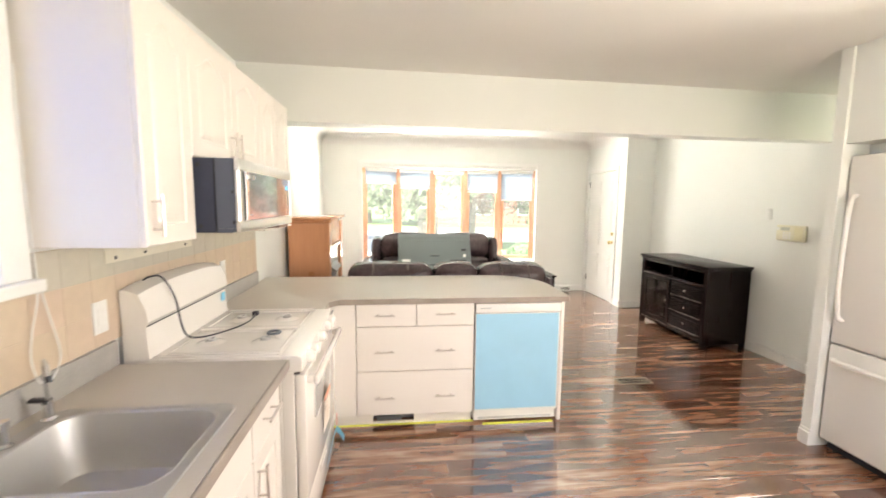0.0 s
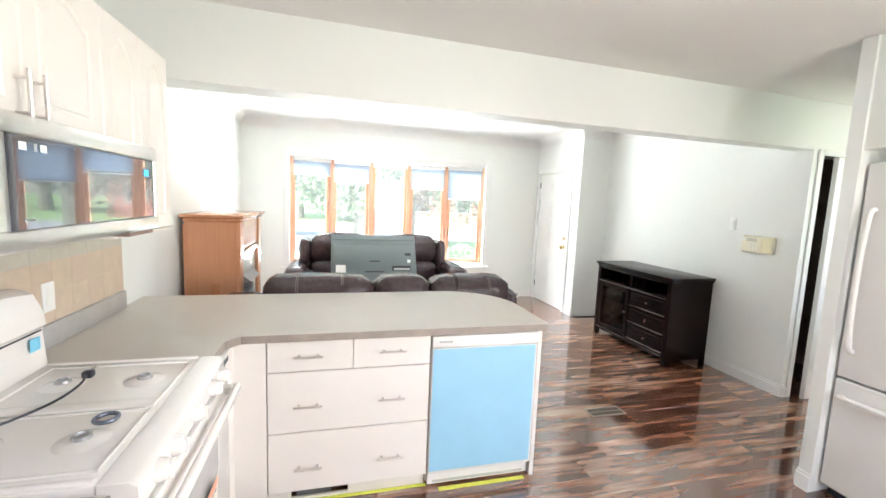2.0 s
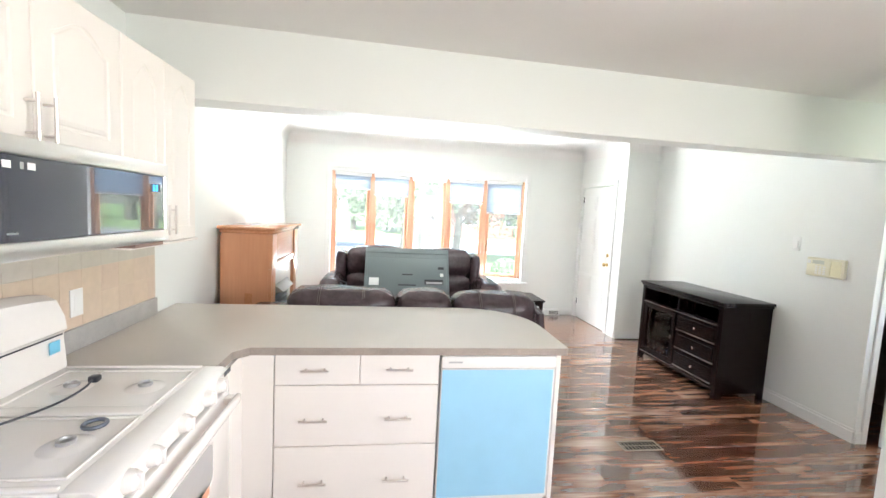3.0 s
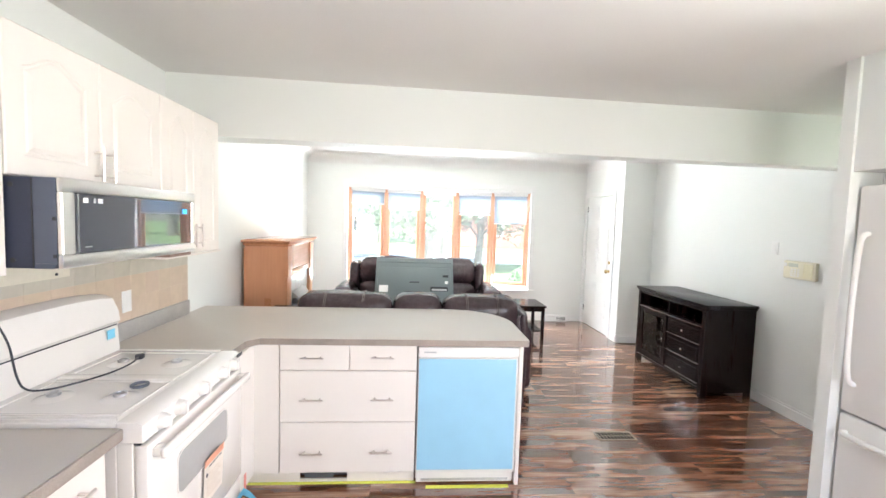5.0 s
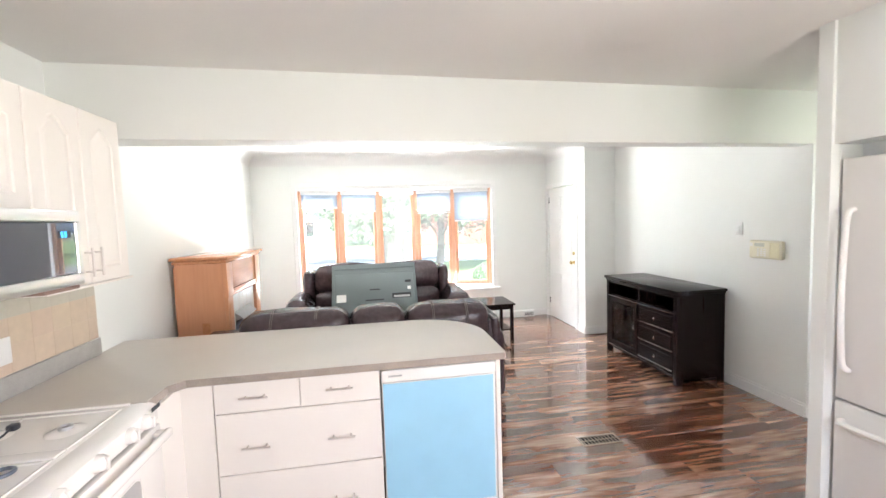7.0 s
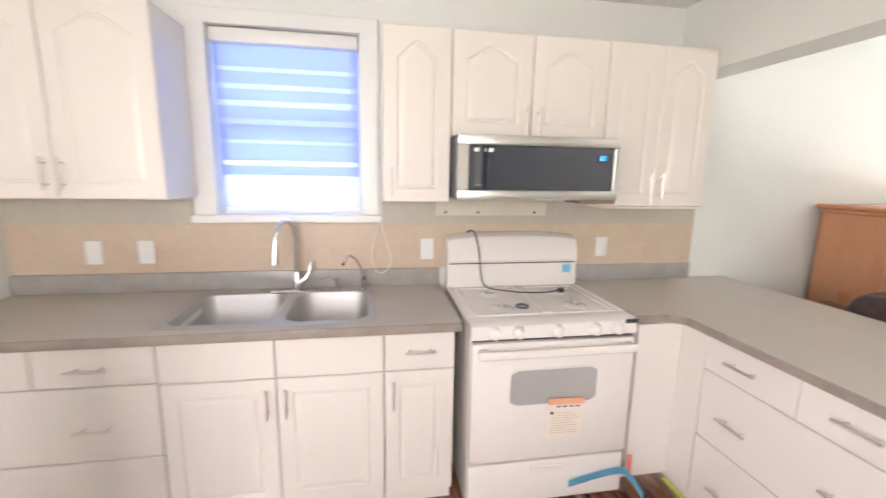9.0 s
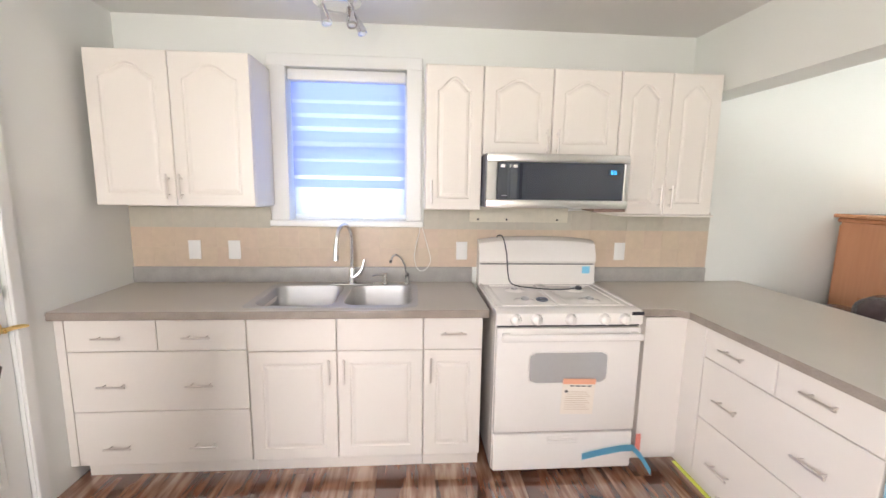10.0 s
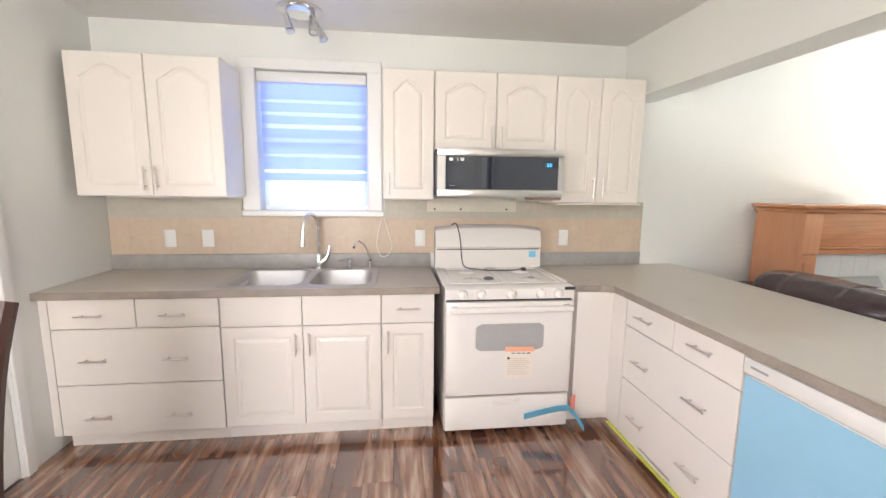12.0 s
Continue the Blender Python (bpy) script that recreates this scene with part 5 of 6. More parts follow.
part("drawer_handle", hd, APPL, d, "long white level handle")
part("kick_grille", box(3.80, 3.82, 1.88, 2.65, 0.012, 0.07), BLACK, fr, "dark grille at the foot")

# ---- dining chair ----
ch = thing("dining_chair", "dark dining chair with a high curved padded back", "chair", (0, 0, 0))
for x in (-0.2, 0.2):
    b = tube(smooth_path([(x, 0.03, 0.0), (x, 0.0, 0.25), (x, -0.01, 0.45), (x, 0.0, 0.65), (x, 0.035, 0.85), (x, 0.08, 0.99)], 4), 0.02, 8)
    part("back_post", b, CHAIRWOOD, ch)
b = bmesh.new()
rows = []
for i in range(9):
    z = 0.5 + 0.48 * i / 8
    yy = -0.012 + 0.09 * ((z - 0.45) / 0.54) ** 2
    rows.append([b.verts.new((x, yy - 0.022, z)) for x in (-0.178, -0.09, 0, 0.09, 0.178)])
for A, B in zip(rows, rows[1:]):
    for k in range(4):
        b.faces.new((A[k], A[k + 1], B[k + 1], B[k]))
bmesh.ops.recalc_face_normals(b, faces=b.faces[:])
bmesh.ops.solidify(b, geom=b.faces[:], thickness=0.045)
part("back_pad", b, mat("plum_vinyl", (0.055, 0.03, 0.05), 0.4, bump=0.0008, scale=90, vary=0.2), ch, "dark plum vinyl back pad")
part("seat", cushion(-0.22, 0.22, -0.44, 0.02, 0.42, 0.50, 0.03, 0.01), mat("plum_vinyl", (0, 0, 0)), ch)
for x in (-0.19, 0.19):
    part("front_leg", tube([(x, -0.40, 0.0), (x, -0.40, 0.43)], 0.02, 8, radii=[0.015, 0.022]), CHAIRWOOD, ch)
ch.matrix_world = Matrix.Translation((1.915, 0.745, 0.008)) @ Matrix.Rotation(radians(76), 4, "Z") @ Matrix.Diagonal((1, 1, 1.195, 1))

# ---- outside ----
def outside():
    tagged(part("ground", box(-60, 70, -30, 120, -0.75, -0.55, mi=0), GRASS, smooth=False, kind="structure"))
    tagged(part("driveway", box(-2.4, 4.2, 9.2, 24, -0.549, -0.53), CONCRETE, smooth=False, kind="structure"))
    tagged(part("walkway", box(3.4, 6.4, 9.0, 11.6, -0.549, -0.535), CONCRETE, smooth=False, kind="structure"))
    tagged(part("road", box(-60, 70, 24, 31, -0.549, -0.52), ASPHALT, smooth=False, kind="structure"))
    tagged(part("pavement", box(-60, 70, 22.2, 23.6, -0.549, -0.50), CONCRETE, smooth=False, kind="structure"))


outside()


def leaf_tree(name, label, x, y, h, crown_r, trunk_r, leafmat, n=2600, seed=1, low=0.3):
    rng = random.Random(seed)
    t = thing(name, label, "tree", (x, y, -0.55))
    path = [(x, y, -0.6), (x + 0.1, y, h * 0.25), (x - 0.1, y + 0.1, h * 0.55), (x, y, h * 0.85)]
    b = tube(smooth_path(path, 4), trunk_r, 10, radii=[trunk_r * (1.25 - 0.075 * i) for i in range(13)])
    blobs = []
    for k in range(11):
        a = rng.uniform(0, 6.28)
        e = rng.uniform(-0.2, 1.0)
        r = crown_r * rng.uniform(0.35, 0.75)
        z = h * (low + (0.95 - low) * (e + 0.2) / 1.2)
        c = Vector((x + r * math.cos(a), y + r * math.sin(a), z))
        blobs.append((c, crown_r * rng.uniform(0.3, 0.5)))
        s = Vector((x, y, z - crown_r * 0.5))
        tube([s, (s + c) / 2 + Vector((0, 0, 0.2)), c], trunk_r * 0.3, 6, b, radii=[trunk_r * 0.4, trunk_r * 0.28, trunk_r * 0.1])
    part("trunk", b, BARK, t)
    vs, fs = [], []
    for i in range(int(n * 2.4)):
        c, r = blobs[rng.randrange(len(blobs))]
        d = Vector((rng.gauss(0, 1), rng.gauss(0, 1), rng.gauss(0, 0.8))).normalized() * r * rng.uniform(0.5, 1.1)
        p = c + d
        s = rng.uniform(0.05, 0.12) * (crown_r / 2.5)
        u = Vector((rng.gauss(0, 1), rng.gauss(0, 1), rng.gauss(0, 1))).normalized()
        v = u.orthogonal().normalized()
        k = len(vs)
        vs += [tuple(p + u * s), tuple(p + v * s * 0.6), tuple(p - u * s), tuple(p - v * s * 0.6)]
        fs.append((k, k + 1, k + 2, k + 3))
    me = bpy.data.meshes.new("crown")
    off = ROOT[t]
    me.from_pydata([(a - off.x, b_ - off.y, c_ - off.z) for a, b_, c_ in vs], [], fs)
    me.materials.append(leafmat)
    ob = new("crown", me)
    ob.parent = t
    tagged(ob, kind="stuff")
    return t


leaf_tree("maple_tree", "big leafy tree with a stout grey trunk on the front lawn", 2.35, 19.0, 9.0, 3.6, 0.42, LEAF, 5200, 3, 0.22)
leaf_tree("maple_tree", "bronze-leaved tree beside the driveway", -3.2, 18.0, 6.5, 2.6, 0.2, LEAFRED, 3600, 5, 0.2)
leaf_tree("maple_tree", "leafy green tree on the front lawn", 7.4, 17.5, 7.5, 3.0, 0.25, LEAF, 4600, 8, 0.2)
leaf_tree("maple_tree", "bronze-leaved tree near the street", 4.8, 21.5, 6.0, 2.2, 0.18, LEAFRED, 3000, 9, 0.25)
for i, (x, y, h) in enumerate(((-16, 40, 11), (-9, 44, 12), (-2, 42, 10), (6, 45, 12), (13, 41, 11), (21, 43, 12), (30, 40, 11))):
    leaf_tree("street_tree", "tall full green tree across the street", x, y, h, 5.0, 0.4, LEAF, 2600, 20 + i, 0.15)


def shrub(x, y, r, seed):
    rng = random.Random(seed)
    s = thing("round_shrub", "clipped round green shrub on the lawn", "shrub", (x, y, -0.55))
    b = bmesh.new()
    bmesh.ops.create_icosphere(b, subdivisions=3, radius=1)
    for v in b.verts:
        v.co *= r * (0.84 + 0.12 * noise.noise(v.co * 3))
        v.co.z = max(v.co.z, -r * 0.75)
        v.co += Vector((x, y, -0.55 + r * 0.7))
    for i in range(1500):
        d = Vector((rng.gauss(0, 1), rng.gauss(0, 1), rng.gauss(0, 1))).normalized()
        p = Vector((x, y, -0.55 + r * 0.7)) + d * r * rng.uniform(0.85, 1.05)
        if p.z < -0.55:
            continue
        u = Vector((rng.gauss(0, 1), rng.gauss(0, 1), rng.gauss(0, 1))).normalized() * 0.05
        w_ = u.orthogonal().normalized() * 0.03
        b.faces.new([b.verts.new(p + u), b.verts.new(p + w_), b.verts.new(p - u), b.verts.new(p - w_)])
    part("foliage", b, mat("leaf_bright", (0.12, 0.22, 0.09), 0.6, vary=0.4), s, smooth=False)


shrub(5.0, 13.4, 0.46, 4)


def house(x, y, w_, d_, h, wallmat, label):
    t = thing("house", label, "house", (x, y, -0.55))
    part("wall", box(x - w_ / 2, x + w_ / 2, y, y + d_, -0.55, h, 0.01), wallmat, t)
    b = bmesh.new()
    c = [(x - w_ / 2 - 0.4, y - 0.4, h), (x + w_ / 2 + 0.4, y - 0.4, h), (x + w_ / 2 + 0.4, y + d_ + 0.4, h), (x - w_ / 2 - 0.4, y + d_ + 0.4, h), (x - w_ / 2 - 0.4, y + d_ / 2, h + 2), (x + w_ / 2 + 0.4, y + d_ / 2, h + 2)]
    v = [b.verts.new(p) for p in c]
    for q in ((0, 1, 5, 4), (2, 3, 4, 5), (1, 2, 5), (3, 0, 4), (3, 2, 1, 0)):
        b.faces.new([v[i] for i in q])
    part("roof", b, ROOFM, t, smooth=False)
    for k in range(3):
        wx = x - w_ / 2 + w_ * (k + 0.5) / 3
        ob = part("window", box(wx - 0.7, wx + 0.7, y - 0.06, y - 0.001, 0.5, 1.9, 0.01), TRIM, t)
        part("pane", box(wx - 0.6, wx + 0.6, y - 0.075, y - 0.062, 0.6, 1.8), BLACKGLASS, ob, smooth=False)


house(8.5, 36, 11, 8, 2.6, BRICKRED, "low red brick house across the street")
house(-8.0, 37, 12, 8, 2.6, mat("pale_siding", (0.55, 0.56, 0.56), 0.8), "pale bungalow across the street")
# porch post, ornate white metal
pp = thing("porch_post", "white openwork metal porch post on the front step", "porch post", (0.25, 8.9, -0.55))
b = None
for dx in (-0.1, 0.1):
    b = tube([(0.25 + dx, 8.9, -0.55), (0.25 + dx, 8.9, 2.5)], 0.014, 8, b)
part("upright", b, TRIM, pp)
b = None
for k in range(14):
    z0 = -0.5 + 0.21 * k
    b = tube([(0.25 + 0.08 * math.cos(t), 8.9, z0 + 0.1 + 0.09 * math.sin(t)) for t in [2 * math.pi * i / 12 for i in range(12)]], 0.007, 6, b, closed=True)
part("scrollwork", b, TRIM, pp)
structure_porch = part("porch_step", box(-0.4, 5.4, 8.3, 9.1, -0.548, -0.42, 0.01), CONCRETE, kind="structure")

# ---- living room ----
# media console
t = thing("media_console", "espresso wood media console with three drawers and a glass door", "tv stand", (4.53, 4.93, 0.008))
X0, X1, Y0, Y1 = 4.285, 4.775, 4.365, 5.515
part("top", box(X0 - 0.03, X1 + 0.003, Y0 - 0.025, Y1 + 0.025, 0.872, 0.900, 0.006, 2), ESPRESSO, t)
part("top_moulding", box(X0 - 0.018, X1, Y0 - 0.015, Y1 + 0.015, 0.850, 0.871, 0.008, 2), ESPRESSO, t)
for y in (Y0, Y1 - 0.024):
    b = box(X0, X1, y, y + 0.024, 0.06, 0.849, 0.002)
    box(X0, X0 + 0.06, y, y + 0.024, 0.008, 0.06, 0.002, 1, b)
    box(X1 - 0.06, X1, y, y + 0.024, 0.008, 0.06, 0.002, 1, b)
    part("side_panel", b, ESPRESSO, t)
for y in (Y0 - 0.002, Y1 - 0.048):
    part("corner_post", box(X0 - 0.012, X0 + 0.03, y, y + 0.05, 0.008, 0.849, 0.003), ESPRESSO, t)
part("back_panel", box(X1 - 0.012, X1, Y0 + 0.024, Y1 - 0.024, 0.09, 0.849), ESPRESSO, t)
for z in (0.085, 0.675):
    part("shelf", box(X0 + 0.004, X1 - 0.013, Y0 + 0.025, Y1 - 0.025, z, z + 0.022, 0.002), ESPRESSO, t)
part("rail", box(X0 - 0.006, X0 + 0.012, Y0 + 0.05, Y1 - 0.05, 0.825, 0.849, 0.002), ESPRESSO, t)
part("apron", box(X0 - 0.006, X0 + 0.012, Y0 + 0.05, Y1 - 0.05, 0.07, 0.11, 0.004), ESPRESSO, t)
part("apron_bead", box(X0 - 0.020, X0 - 0.0065, Y0 + 0.05, Y1 - 0.05, 0.098, 0.112, 0.005, 2), ESPRESSO_GLINT, t)
part("shelf_bead", box(X0 - 0.018, X0 - 0.0065, Y0 + 0.05, Y1 - 0.05, 0.672, 0.686, 0.005, 2), ESPRESSO_GLINT, t)
part("divider", box(X0 + 0.005, X1 - 0.014, 4.93, 4.95, 0.108, 0.82), ESPRESSO, t)
for k in range(3):
    z0 = 0.118 + 0.186 * k
    d = part("drawer", box(X0 - 0.008, X0 + 0.012, Y0 + 0.055, 4.925, z0, z0 + 0.176, 0.003), ESPRESSO, t)
    b = box(X0 - 0.016, X0 - 0.007, Y0 + 0.075, 4.905, z0 + 0.018, z0 + 0.158, 0.006)
    part("raised_field", b, ESPRESSO, d)
    b = prism([(X0 - 0.0085, z0 + 0.006), (X0 - 0.022, z0 + 0.009), (X0 - 0.022, z0 + 0.013), (X0 - 0.0085, z0 + 0.024)][::-1], Y0 + 0.058, 4.922, 0.0015, 2,
              turn=Matrix(((1, 0, 0, 0), (0, 0, 1, 0), (0, 1, 0, 0), (0, 0, 0, 1))))
    bmesh.ops.recalc_face_normals(b, faces=b.faces[:])
    part("lower_ledge", b, ESPRESSO_GLINT, d)
    b = lathe([(0.006, 0), (0.006, 0.01), (0.014, 0.016), (0.013, 0.024), (0, 0.026)], (0, 0, 0), "z", 16)
    b.transform(facing_west(X0 - 0.0165, 4.645, z0 + 0.092))
    part("knob", b, CHROME, d, "small chrome knob")
b = box(X0 - 0.008, X0 + 0.012, 4.955, 5.01, 0.118, 0.668, 0.003)
box(X0 - 0.008, X0 + 0.012, 5.41, 5.462, 0.118, 0.668, 0.003, 1, b)
box(X0 - 0.008, X0 + 0.012, 5.01, 5.41, 0.118, 0.17, 0.003, 1, b)
box(X0 - 0.008, X0 + 0.012, 5.01, 5.41, 0.612, 0.668, 0.003, 1, b)
d = part("glass_door", b, ESPRESSO, t)
part("pane", box(X0, X0 + 0.004, 5.01, 5.41, 0.17, 0.612), GLASS, d, "clear door glass", smooth=False)
b = lathe([(0.006, 0), (0.006, 0.01), (0.014, 0.016), (0.013, 0.024), (0, 0.026)], (0, 0, 0), "z", 16)
b.transform(facing_west(X0 - 0.008, 4.98, 0.40))
part("knob", b, CHROME, d, "small chrome knob")
part("inner_shelf", box(X0 + 0.03, X1 - 0.02, 4.952, 5.488, 0.38, 0.395), ESPRESSO, t)

# recliner sofa, seen from behind
s = thing("reclining_sofa", "dark brown leather reclining sofa, its back to the peninsula", "sofa", (1.6, 4.7, 0.008))
SX0, SX1, SY = 0.38, 2.64, 4.06
part("base", box(SX0 + 0.16, SX1 - 0.16, SY + 0.06, SY + 0.88, 0.03, 0.36, 0.03, 2), LEATHER, s)
part("back_shell", cushion(SX0 + 0.17, SX1 - 0.17, SY, SY + 0.16, 0.06, 0.84, 0.05, 0.01, seed=3), LEATHER, s)
for k, (a, e, z) in enumerate(((0.64, 1.385, 0.985), (1.395, 1.795, 0.985), (1.805, 2.43, 0.98))):
    c = part("back_cushion", cushion(a, e, SY - 0.06, SY + 0.24, 0.70, z, 0.085, 0.02, seed=k + 1, cuts=9), LEATHER, s, "plump stitched head cushion")
    w_ = e - a
    for u in ((0.3, 0.7) if w_ > 0.5 else (0.5,)):
        if w_ < 0.5:
            continue
        x = a + w_ * u
        b = None
        for dx in (-0.006, 0.006):
            b = tube(smooth_path([(x + dx, SY - 0.082, 0.75), (x + dx, SY - 0.088, 0.86), (x + dx, SY - 0.048, 0.955), (x + dx, SY + 0.04, z + 0.022), (x + dx, SY + 0.16, z + 0.012)], 4), 0.0024, 5, b)
        part("seam", b, STITCH, c, "pale double stitched seam")
for a, e, y0 in ((SX0, 0.63, SY + 0.10), (2.44, 2.70, SY + 0.42)):
    part("arm", cushion(a, e, y0, SY + 0.98, 0.03, 0.63, 0.07, 0.02, seed=int(a * 10), cuts=8), LEATHER, s)
    part("arm_back", cushion(a, min(e, 2.52), SY + 0.02, y0 + 0.12, 0.03, 0.86, 0.05, 0.01, seed=int(a * 7)), LEATHER, s)
for a, e in ((0.64, 1.38), (1.82, 2.43)):
    part("seat_cushion", cushion(a, e, SY + 0.22, SY + 0.92, 0.34, 0.52, 0.06, 0.02, seed=9, cuts=8), LEATHER, s)
part("console", cushion(1.39, 1.81, SY + 0.22, SY + 0.88, 0.30, 0.60, 0.04, 0.01, seed=2), LEATHER, s, "padded middle console")

# loveseat by the window
s = thing("reclining_loveseat", "dark brown leather loveseat facing the kitchen, before the window", "sofa", (1.62, 6.4, 0.008))
part("base", box(0.85, 2.42, 5.85, 6.65, 0.03, 0.34, 0.03, 2), LEATHER, s)
for a, e in ((0.83, 1.60), (1.62, 2.40)):
    part("seat_cushion", cushion(a, e, 5.72, 6.35, 0.32, 0.50, 0.07, 0.02, seed=int(a * 9), cuts=8), LEATHER, s)
    part("lower_back", cushion(a + 0.01, e - 0.01, 6.20, 6.45, 0.46, 0.77, 0.08, 0.03, seed=int(a * 5), cuts=8), LEATHER, s)
    part("head_cushion", cushion(a, e, 6.24, 6.52, 0.745, 1.075, 0.10, 0.04, seed=int(a * 3), cuts=9), LEATHER, s, "plump head cushion")
for a, e in ((0.70, 0.84), (2.39, 2.52)):
    part("wing", cushion(a, e, 6.26, 6.62, 0.20, 1.03, 0.06, 0.01, seed=int(a * 4), cuts=7), LEATHER, s)
part("back_shell", cushion(0.78, 2.46, 6.50, 6.66, 0.05, 0.98, 0.05, 0.01, seed=5, cuts=7), LEATHER, s)
for a, e in ((0.57, 0.83), (2.41, 2.68)):
    part("arm", cushion(a, e, 5.70, 6.56, 0.03, 0.76, 0.09, 0.02, seed=int(a * 8), cuts=8), LEATHER, s)

# television, lying back against the loveseat with its rear to the room
tv = thing("television", "large grey flat television leaning face-in on the loveseat", "television", (1.57, 5.9, 0.6))
_t = Matrix.Translation((1.57, 5.83, 0.56)) @ Matrix.Rotation(radians(-29), 4, "X")
W = 0.495
b = box(-W, W, 0, 0.03, 0, 0.63, 0.006, 2, None, _t)
part("screen_housing", b, TVGREY, tv)
part("rear_bulge", box(-W + 0.03, W - 0.03, -0.018, 0.001, 0.02, 0.50, 0.012, 2, None, _t), TVGREY, tv)
part("top_ridge", box(-W + 0.02, W - 0.02, -0.006, 0.001, 0.56, 0.575, 0.003, 1, None, _t), TVGREY, tv)
part("port_bay", box(0.20, 0.42, -0.0195, -0.0175, 0.17, 0.23, 0.0, turn=_t), TVDARK, tv, "dark connector bay", smooth=False)
part("port_bay", box(0.36, 0.43, -0.0195, -0.0175, 0.36, 0.39, turn=_t), TVDARK, tv, "dark side connector bay", smooth=False)
part("port_cover", box(0.22, 0.41, -0.0215, -0.0196, 0.178, 0.202, 0.0, turn=_t), SILVER, tv, smooth=False)
part("stand_socket", box(-0.11, 0.10, -0.0195, -0.0175, 0.15, 0.165, turn=_t), TVDARK, tv, smooth=False)
part("sticker", box(-0.44, -0.33, -0.0195, -0.018, 0.15, 0.24, turn=_t), WHITEPL, tv, "white paper sticker", smooth=False)
part("sticker", box(0.385, 0.425, -0.0195, -0.018, 0.27, 0.31, turn=_t), WHITEPL, tv, "small white sticker", smooth=False)
part("logo_bar", box(-0.06, 0.06, -0.0195, -0.018, 0.28, 0.295, turn=_t), TVDARK, tv, "faint dark logo bar", smooth=False)
cb = thing("cable_tangle", "black cable tangle on the loveseat's arm", "cable", (0.8, 5.9, 0.62))
part("cable", tube(smooth_path([(0.98, 5.80, 0.60), (0.88, 5.82, 0.66), (0.78, 5.9, 0.73), (0.72, 5.86, 0.69), (0.80, 5.80, 0.665), (0.88, 5.9, 0.70), (0.80, 6.0, 0.72), (0.70, 5.95, 0.70)], 5), 0.007, 7), BLACK, cb)

# side table
st = thing("side_table", "low black wooden side table beside the loveseat", "side table", (3.1, 6.45, 0.008))
part("top", box(2.80, 3.36, 6.14, 6.68, 0.475, 0.50, 0.004), ESPRESSO, st)
part("apron", box(2.83, 3.33, 6.17, 6.65, 0.42, 0.474, 0.002), ESPRESSO, st)
for x in (2.82, 3.30):
    for y in (6.16, 6.62):
        part("leg", box(x, x + 0.04, y, y + 0.04, 0.008, 0.474, 0.003), ESPRESSO, st)
part("lower_shelf", box(2.84, 3.32, 6.18, 6.64, 0.14, 0.158, 0.002), ESPRESSO, st)

# fireplace mantel with electric insert
fp = thing("fireplace_mantel", "orange oak fireplace mantel with white tile surround and metal grille", "fireplace", (0.2, 5.08, 0.008))
FY0, FY1 = 4.62, 5.56
part("side_panel", box(-0.02, 0.40, FY0, FY0 + 0.02, 0.008, 1.325, 0.002), OAK, fp)
part("side_panel", box(-0.02, 0.40, FY1 - 0.02, FY1, 0.008, 1.325, 0.002), OAK, fp)
part("back_panel", box(-0.03, -0.021, FY0, FY1, 0.008, 1.30), OAK, fp)
part("mantel_shelf", box(-0.04, 0.475, FY0 - 0.05, FY1 + 0.05, 1.352, 1.378, 0.008, 2), OAKH, fp)
part("crown", box(-0.03, 0.452, FY0 - 0.028, FY1 + 0.028, 1.322, 1.351, 0.012, 2), OAKH, fp)
part("frieze", box(0.395, 0.425, FY0 + 0.03, FY1 - 0.03, 1.09, 1.321, 0.003), OAKH, fp)
part("frieze_moulding", box(0.42, 0.437, FY0 + 0.03, FY1 - 0.03, 1.07, 1.09, 0.006, 2), OAKH, fp)
part("frieze_moulding", box(0.42, 0.432, FY0 + 0.03, FY1 - 0.03, 1.035, 1.069, 0.004), OAKH, fp)
for y in (FY0, FY1 - 0.13):
    p = part("pilaster", box(0.40, 0.432, y, y + 0.13, 0.008, 1.034, 0.003), OAK, fp)
    part("flute", box(0.431, 0.437, y + 0.03, y + 0.10, 0.16, 0.98, 0.004), OAK, p)
    part("pilaster_cap", box(0.395, 0.440, y - 0.004, y + 0.134, 1.036, 1.32, 0.003), OAK, fp)
b = box(0.385, 0.398, FY0 + 0.13, FY0 + 0.24, 0.008, 1.034)
box(0.385, 0.398, FY1 - 0.24, FY1 - 0.13, 0.008, 1.034, bm=b)
box(0.385, 0.398, FY0 + 0.24, FY1 - 0.24, 0.87, 1.034, bm=b)
part("tile_surround", b, MARBLE, fp, "white glazed tile surround", smooth=False)
b = None
for y in (FY0 + 0.36, FY0 + 0.47, FY0 + 0.58):
    b = box(0.398, 0.3988, y, y + 0.003, 0.87, 1.034, bm=b)
part("tile_joint", b, GROUT, fp, smooth=False)
part("firebox", box(0.05, 0.38, FY0 + 0.24, FY1 - 0.24, 0.05, 0.868), BLACK, fp, "dark firebox")
b = bmesh.new()
v = [b.verts.new(p) for p in ((0.385, FY0 + 0.24, 0.87), (0.385, FY1 - 0.24, 0.87), (0.47, FY1 - 0.27, 0.80), (0.47, FY0 + 0.27, 0.80), (0.385, FY0 + 0.24, 0.795), (0.385, FY1 - 0.24, 0.795))]
for q in ((0, 1, 2, 3), (0, 3, 4), (1, 5, 2), (3, 2, 5, 4)):
    b.faces.new([v[i] for i in q])
part("canopy", b, mat("pewter", (0.26, 0.25, 0.23), 0.5, 0.3, vary=0.1), fp, "pewter coloured canopy", smooth=False)
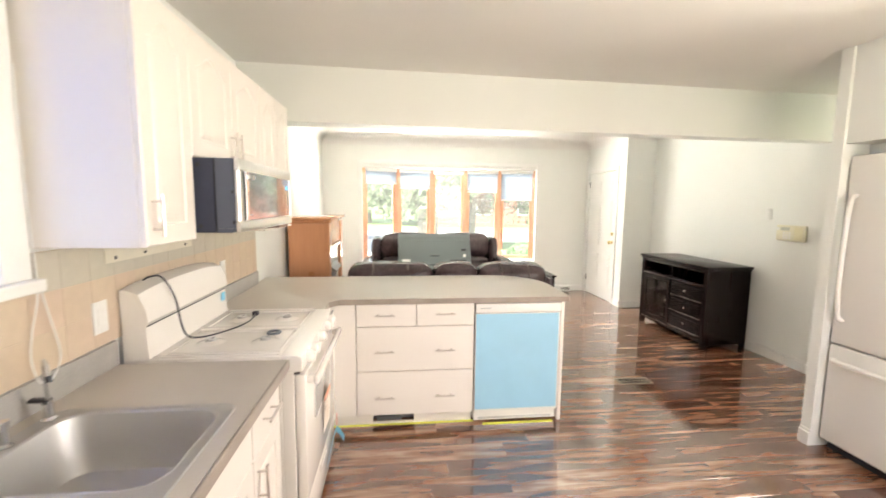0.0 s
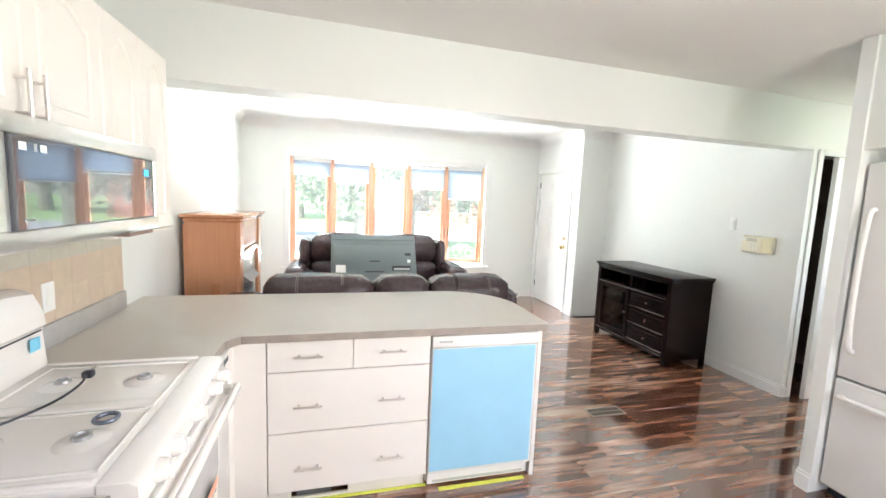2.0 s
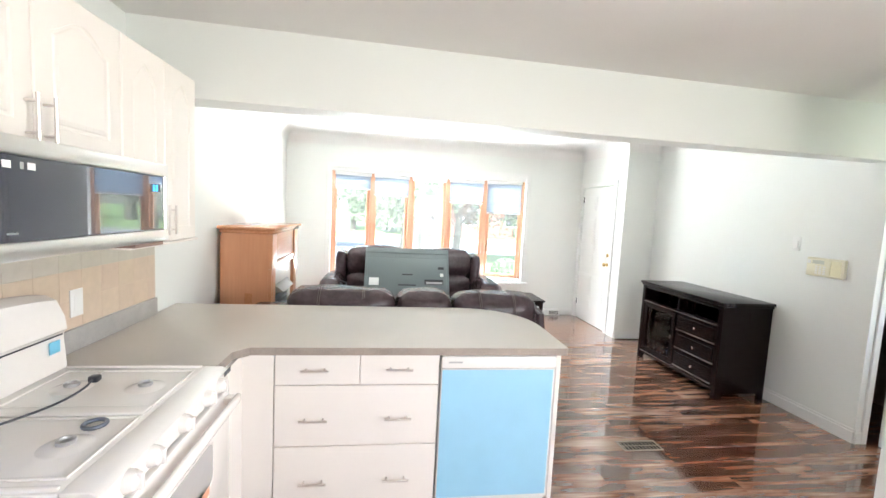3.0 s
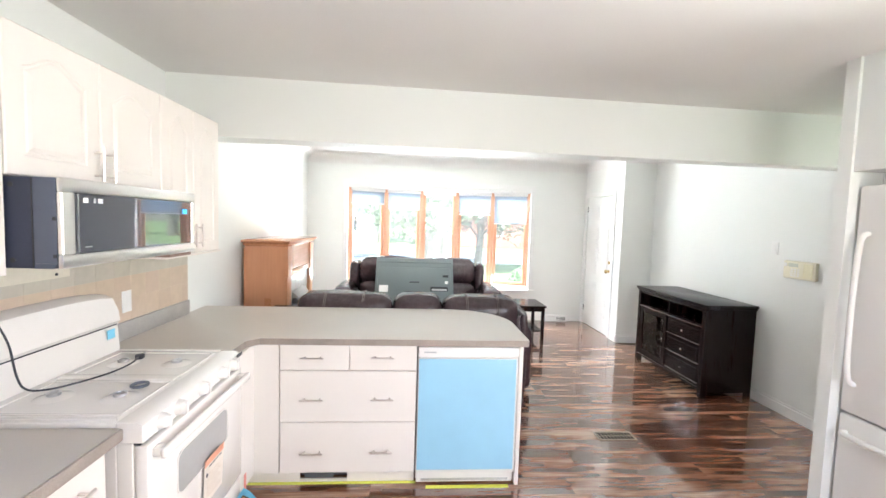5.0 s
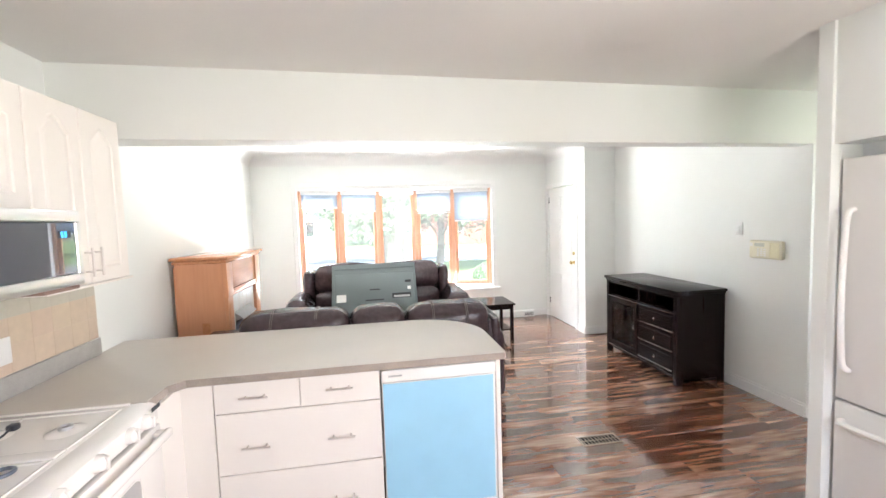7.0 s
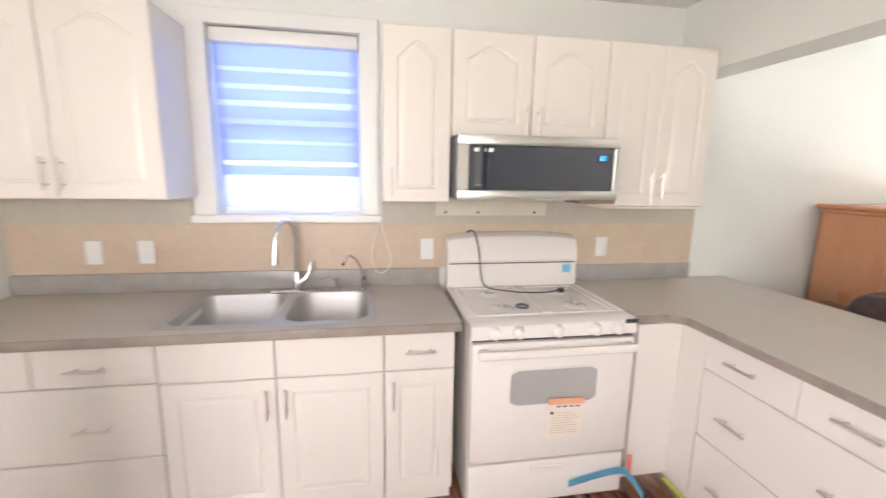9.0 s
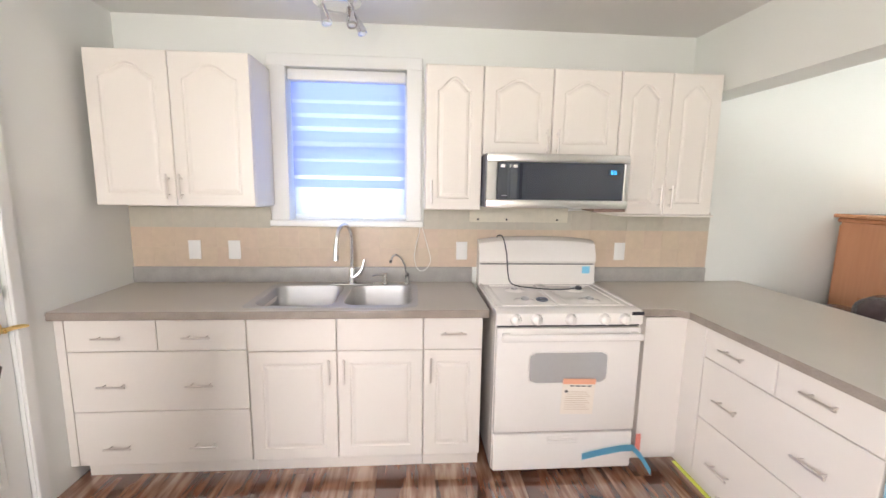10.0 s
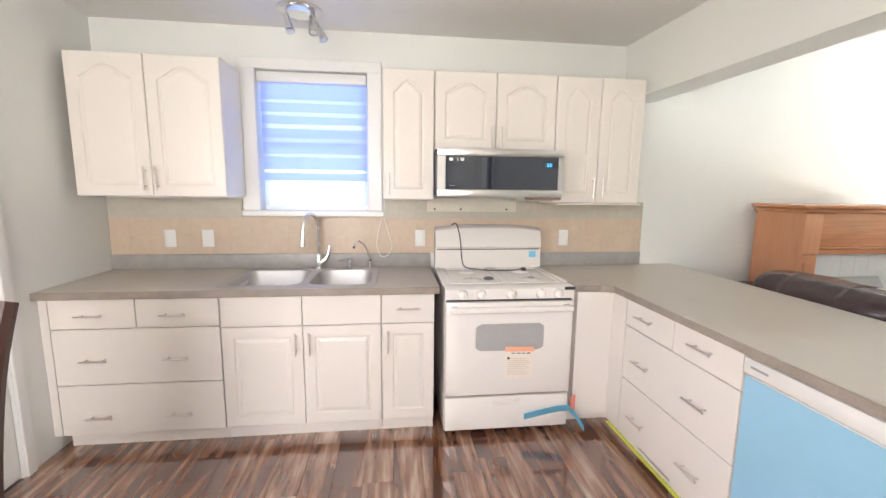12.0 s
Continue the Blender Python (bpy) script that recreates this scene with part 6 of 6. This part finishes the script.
for k in range(4):
    z = 0.76 - 0.04 * k
    part("louvre", box(0.382, 0.40, FY0 + 0.25, FY1 - 0.25, z - 0.028, z, 0.006, 2), GRATE, fp, "blue-grey metal louvre")
part("outlet_plate", box(0.19, 0.26, FY0 - 0.003, FY0, 0.72, 0.84, 0.001), OAKH, fp, "small wooden plate")

fp.scale.x = 0.845

# alarm keypad and switch
k_ = thing("alarm_keypad", "cream alarm keypad with a small grey display", "keypad", (4.79, 3.97, 1.2))
part("case", box(4.765, 4.799, 3.83, 4.12, 1.205, 1.355, 0.010, 2), CREAM, k_)
part("display", box(4.7635, 4.7655, 3.98, 4.07, 1.305, 1.335), LCD, k_, smooth=False)
b = None
for i in range(3):
    for j in range(4):
        b = box(4.7615, 4.766, 3.965 + 0.03 * i, 3.985 + 0.03 * i, 1.225 + 0.018 * j, 1.236 + 0.018 * j, 0.002, 1, b)
part("keys", b, WHITEPL, k_)
part("panel_line", box(4.7638, 4.7652, 3.85, 3.93, 1.22, 1.34, 0.003), mat("cream_light", (0.78, 0.73, 0.50), 0.4), k_)
part("light", box(4.7635, 4.7655, 4.085, 4.11, 1.305, 1.335), WHITEPL, k_)
sw = thing("light_switch", "white rocker light switch on the living room wall", "light switch", (4.79, 4.25, 1.4))
part("cover", box(4.792, 4.799, 4.215, 4.285, 1.395, 1.51, 0.003, 2), WHITEPL, sw)
part("rocker", box(4.788, 4.792, 4.234, 4.266, 1.42, 1.485, 0.003), WHITEPL, sw)

# registers
rg = thing("floor_register", "bronze floor register with louvred slots", "floor vent", (3.11, 3.69, 0.008))
b = box(2.965, 3.26, 3.63, 3.644, 0.0085, 0.013, 0.001)
box(2.965, 3.26, 3.741, 3.755, 0.0085, 0.013, 0.001, 1, b)
box(2.965, 2.979, 3.644, 3.741, 0.0085, 0.013, 0.001, 1, b)
box(3.246, 3.26, 3.644, 3.741, 0.0085, 0.013, 0.001, 1, b)
box(2.979, 3.246, 3.690, 3.695, 0.0085, 0.012, 0, 1, b)
part("rim", b, VENT, rg)
# flat plate on the planks, black for the depth between the slats
part("well", box(2.979, 3.246, 3.644, 3.741, 0.0082, 0.0090), VENTDARK, rg, "black plate for the shade between the slats", smooth=False)
for i in range(10):
    x = 2.988 + 0.0262 * i
    part("slat", box(x, x + 0.008, 3.645, 3.740, 0.0092, 0.0084), VENT, rg, smooth=False)
rg = thing("wall_register", "white baseboard register below the window wall", "wall vent", (3.9, 7.4, 0.01))
part("housing", prism([(3.72, 7.33), (4.10, 7.33), (4.10, 7.419), (3.72, 7.419)], 0.01, 0.11, 0.006), TRIM, rg)
# strips on the housing's face, coloured like the dark inside of slots
for i in range(8):
    x = 3.93 + 0.019 * i
    part("slot", box(x, x + 0.009, 7.3285, 7.3296, 0.03, 0.085), VENTDARK, rg, smooth=False)

# ---- pieces: backsplash tiles ----
b = box(0.0005, 0.0115, 0.003, 3.674, 1.0055, 1.2600)
box(0.0005, 0.0115, 0.003, 0.831, 1.2600, 1.3735, bm=b)
box(0.0005, 0.0115, 1.770, 3.674, 1.2600, 1.3735, bm=b)
bs = part("backsplash", b, GROUT, smooth=False, kind="structure")
_tiles = {}


def tile(y0, y1, z0, z1, material):
    key = (round(y1 - y0, 4), round(z1 - z0, 4), material.name)
    if key not in _tiles:
        b = box(-0.0038, 0.0038, -(y1 - y0) / 2, (y1 - y0) / 2, -(z1 - z0) / 2, (z1 - z0) / 2, 0.0008)
        me = bpy.data.meshes.new("tile")
        b.to_mesh(me)
        b.free()
        me.materials.append(material)
        _tiles[key] = me
    ob = new("tile", _tiles[key])
    ob.location = (0.0088, (y0 + y1) / 2, (z0 + z1) / 2)
    ob.parent = bs


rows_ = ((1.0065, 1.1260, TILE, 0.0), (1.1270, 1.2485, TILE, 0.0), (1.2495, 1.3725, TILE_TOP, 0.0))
for z0, z1, mt, sh in rows_:
    y = 0.004 - sh
    while y < 3.67:
        y1 = min(y + 0.1231, 3.673)
        segs = [(max(y, 0.004), y1)]
        if z1 > 1.26:
            if y1 > 0.833 and y < 1.768:
                segs = []
                if y < 0.831 - 0.02:
                    segs = [(y, 0.831)]
                elif y1 > 1.77:
                    segs = [(1.77, y1)]
        for a, e in segs:
            if e - a > 0.01:
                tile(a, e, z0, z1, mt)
        y += 0.1240

# ---- pieces: floor planks ----
fl = part("floor", box(-0.14, CX, -0.14, 7.42, -0.12, 0.0), mat("underlay", (0.06, 0.04, 0.03), 0.9), smooth=False, kind="structure")
PW, PL = 0.152, 1.21


def plank_mesh(w_):
    b = box(-0.5, 0.5, -w_ / 2 + 0.0004, w_ / 2 - 0.0004, 0.0003, 0.008)
    es = [e for e in b.edges if e.verts[0].co.z > 0.007 and e.verts[1].co.z > 0.007 and abs(e.verts[0].co.y - e.verts[1].co.y) < 1e-6]
    bmesh.ops.bevel(b, geom=es, offset=0.0012, segments=1, profile=0.5, affect="EDGES")
    me = bpy.data.meshes.new("plank")
    b.to_mesh(me)
    b.free()
    me.materials.append(PLANK)
    return me


def full_plank_mesh(w_, length):
    me = plank_mesh(w_)
    for v in me.vertices:
        v.co.x *= length - 0.0008
    return me


def planks():
    rng = random.Random(7)
    meshes = {}
    y = 0.0
    while y < 7.42 - 0.02:
        w_ = min(PW, 7.42 - y)
        x_min = 0.0 if y < 3.6 else -0.14
        x_max = CX if y < 5.3 else (4.8 if y < 6.18 - PW else 4.36)
        x = x_min - rng.uniform(0.1, PL - 0.1)
        while x < x_max:
            a, e = max(x, x_min), min(x + PL, x_max)
            if e - a > 0.03:
                key = (round(e - a, 3), round(w_, 3))
                if key not in meshes:
                    meshes[key] = full_plank_mesh(w_, e - a)
                ob = new("plank", meshes[key])
                ob.location = ((a + e) / 2, y + w_ / 2, 0)
                ob.parent = fl
            x += PL
        y += PW


planks()
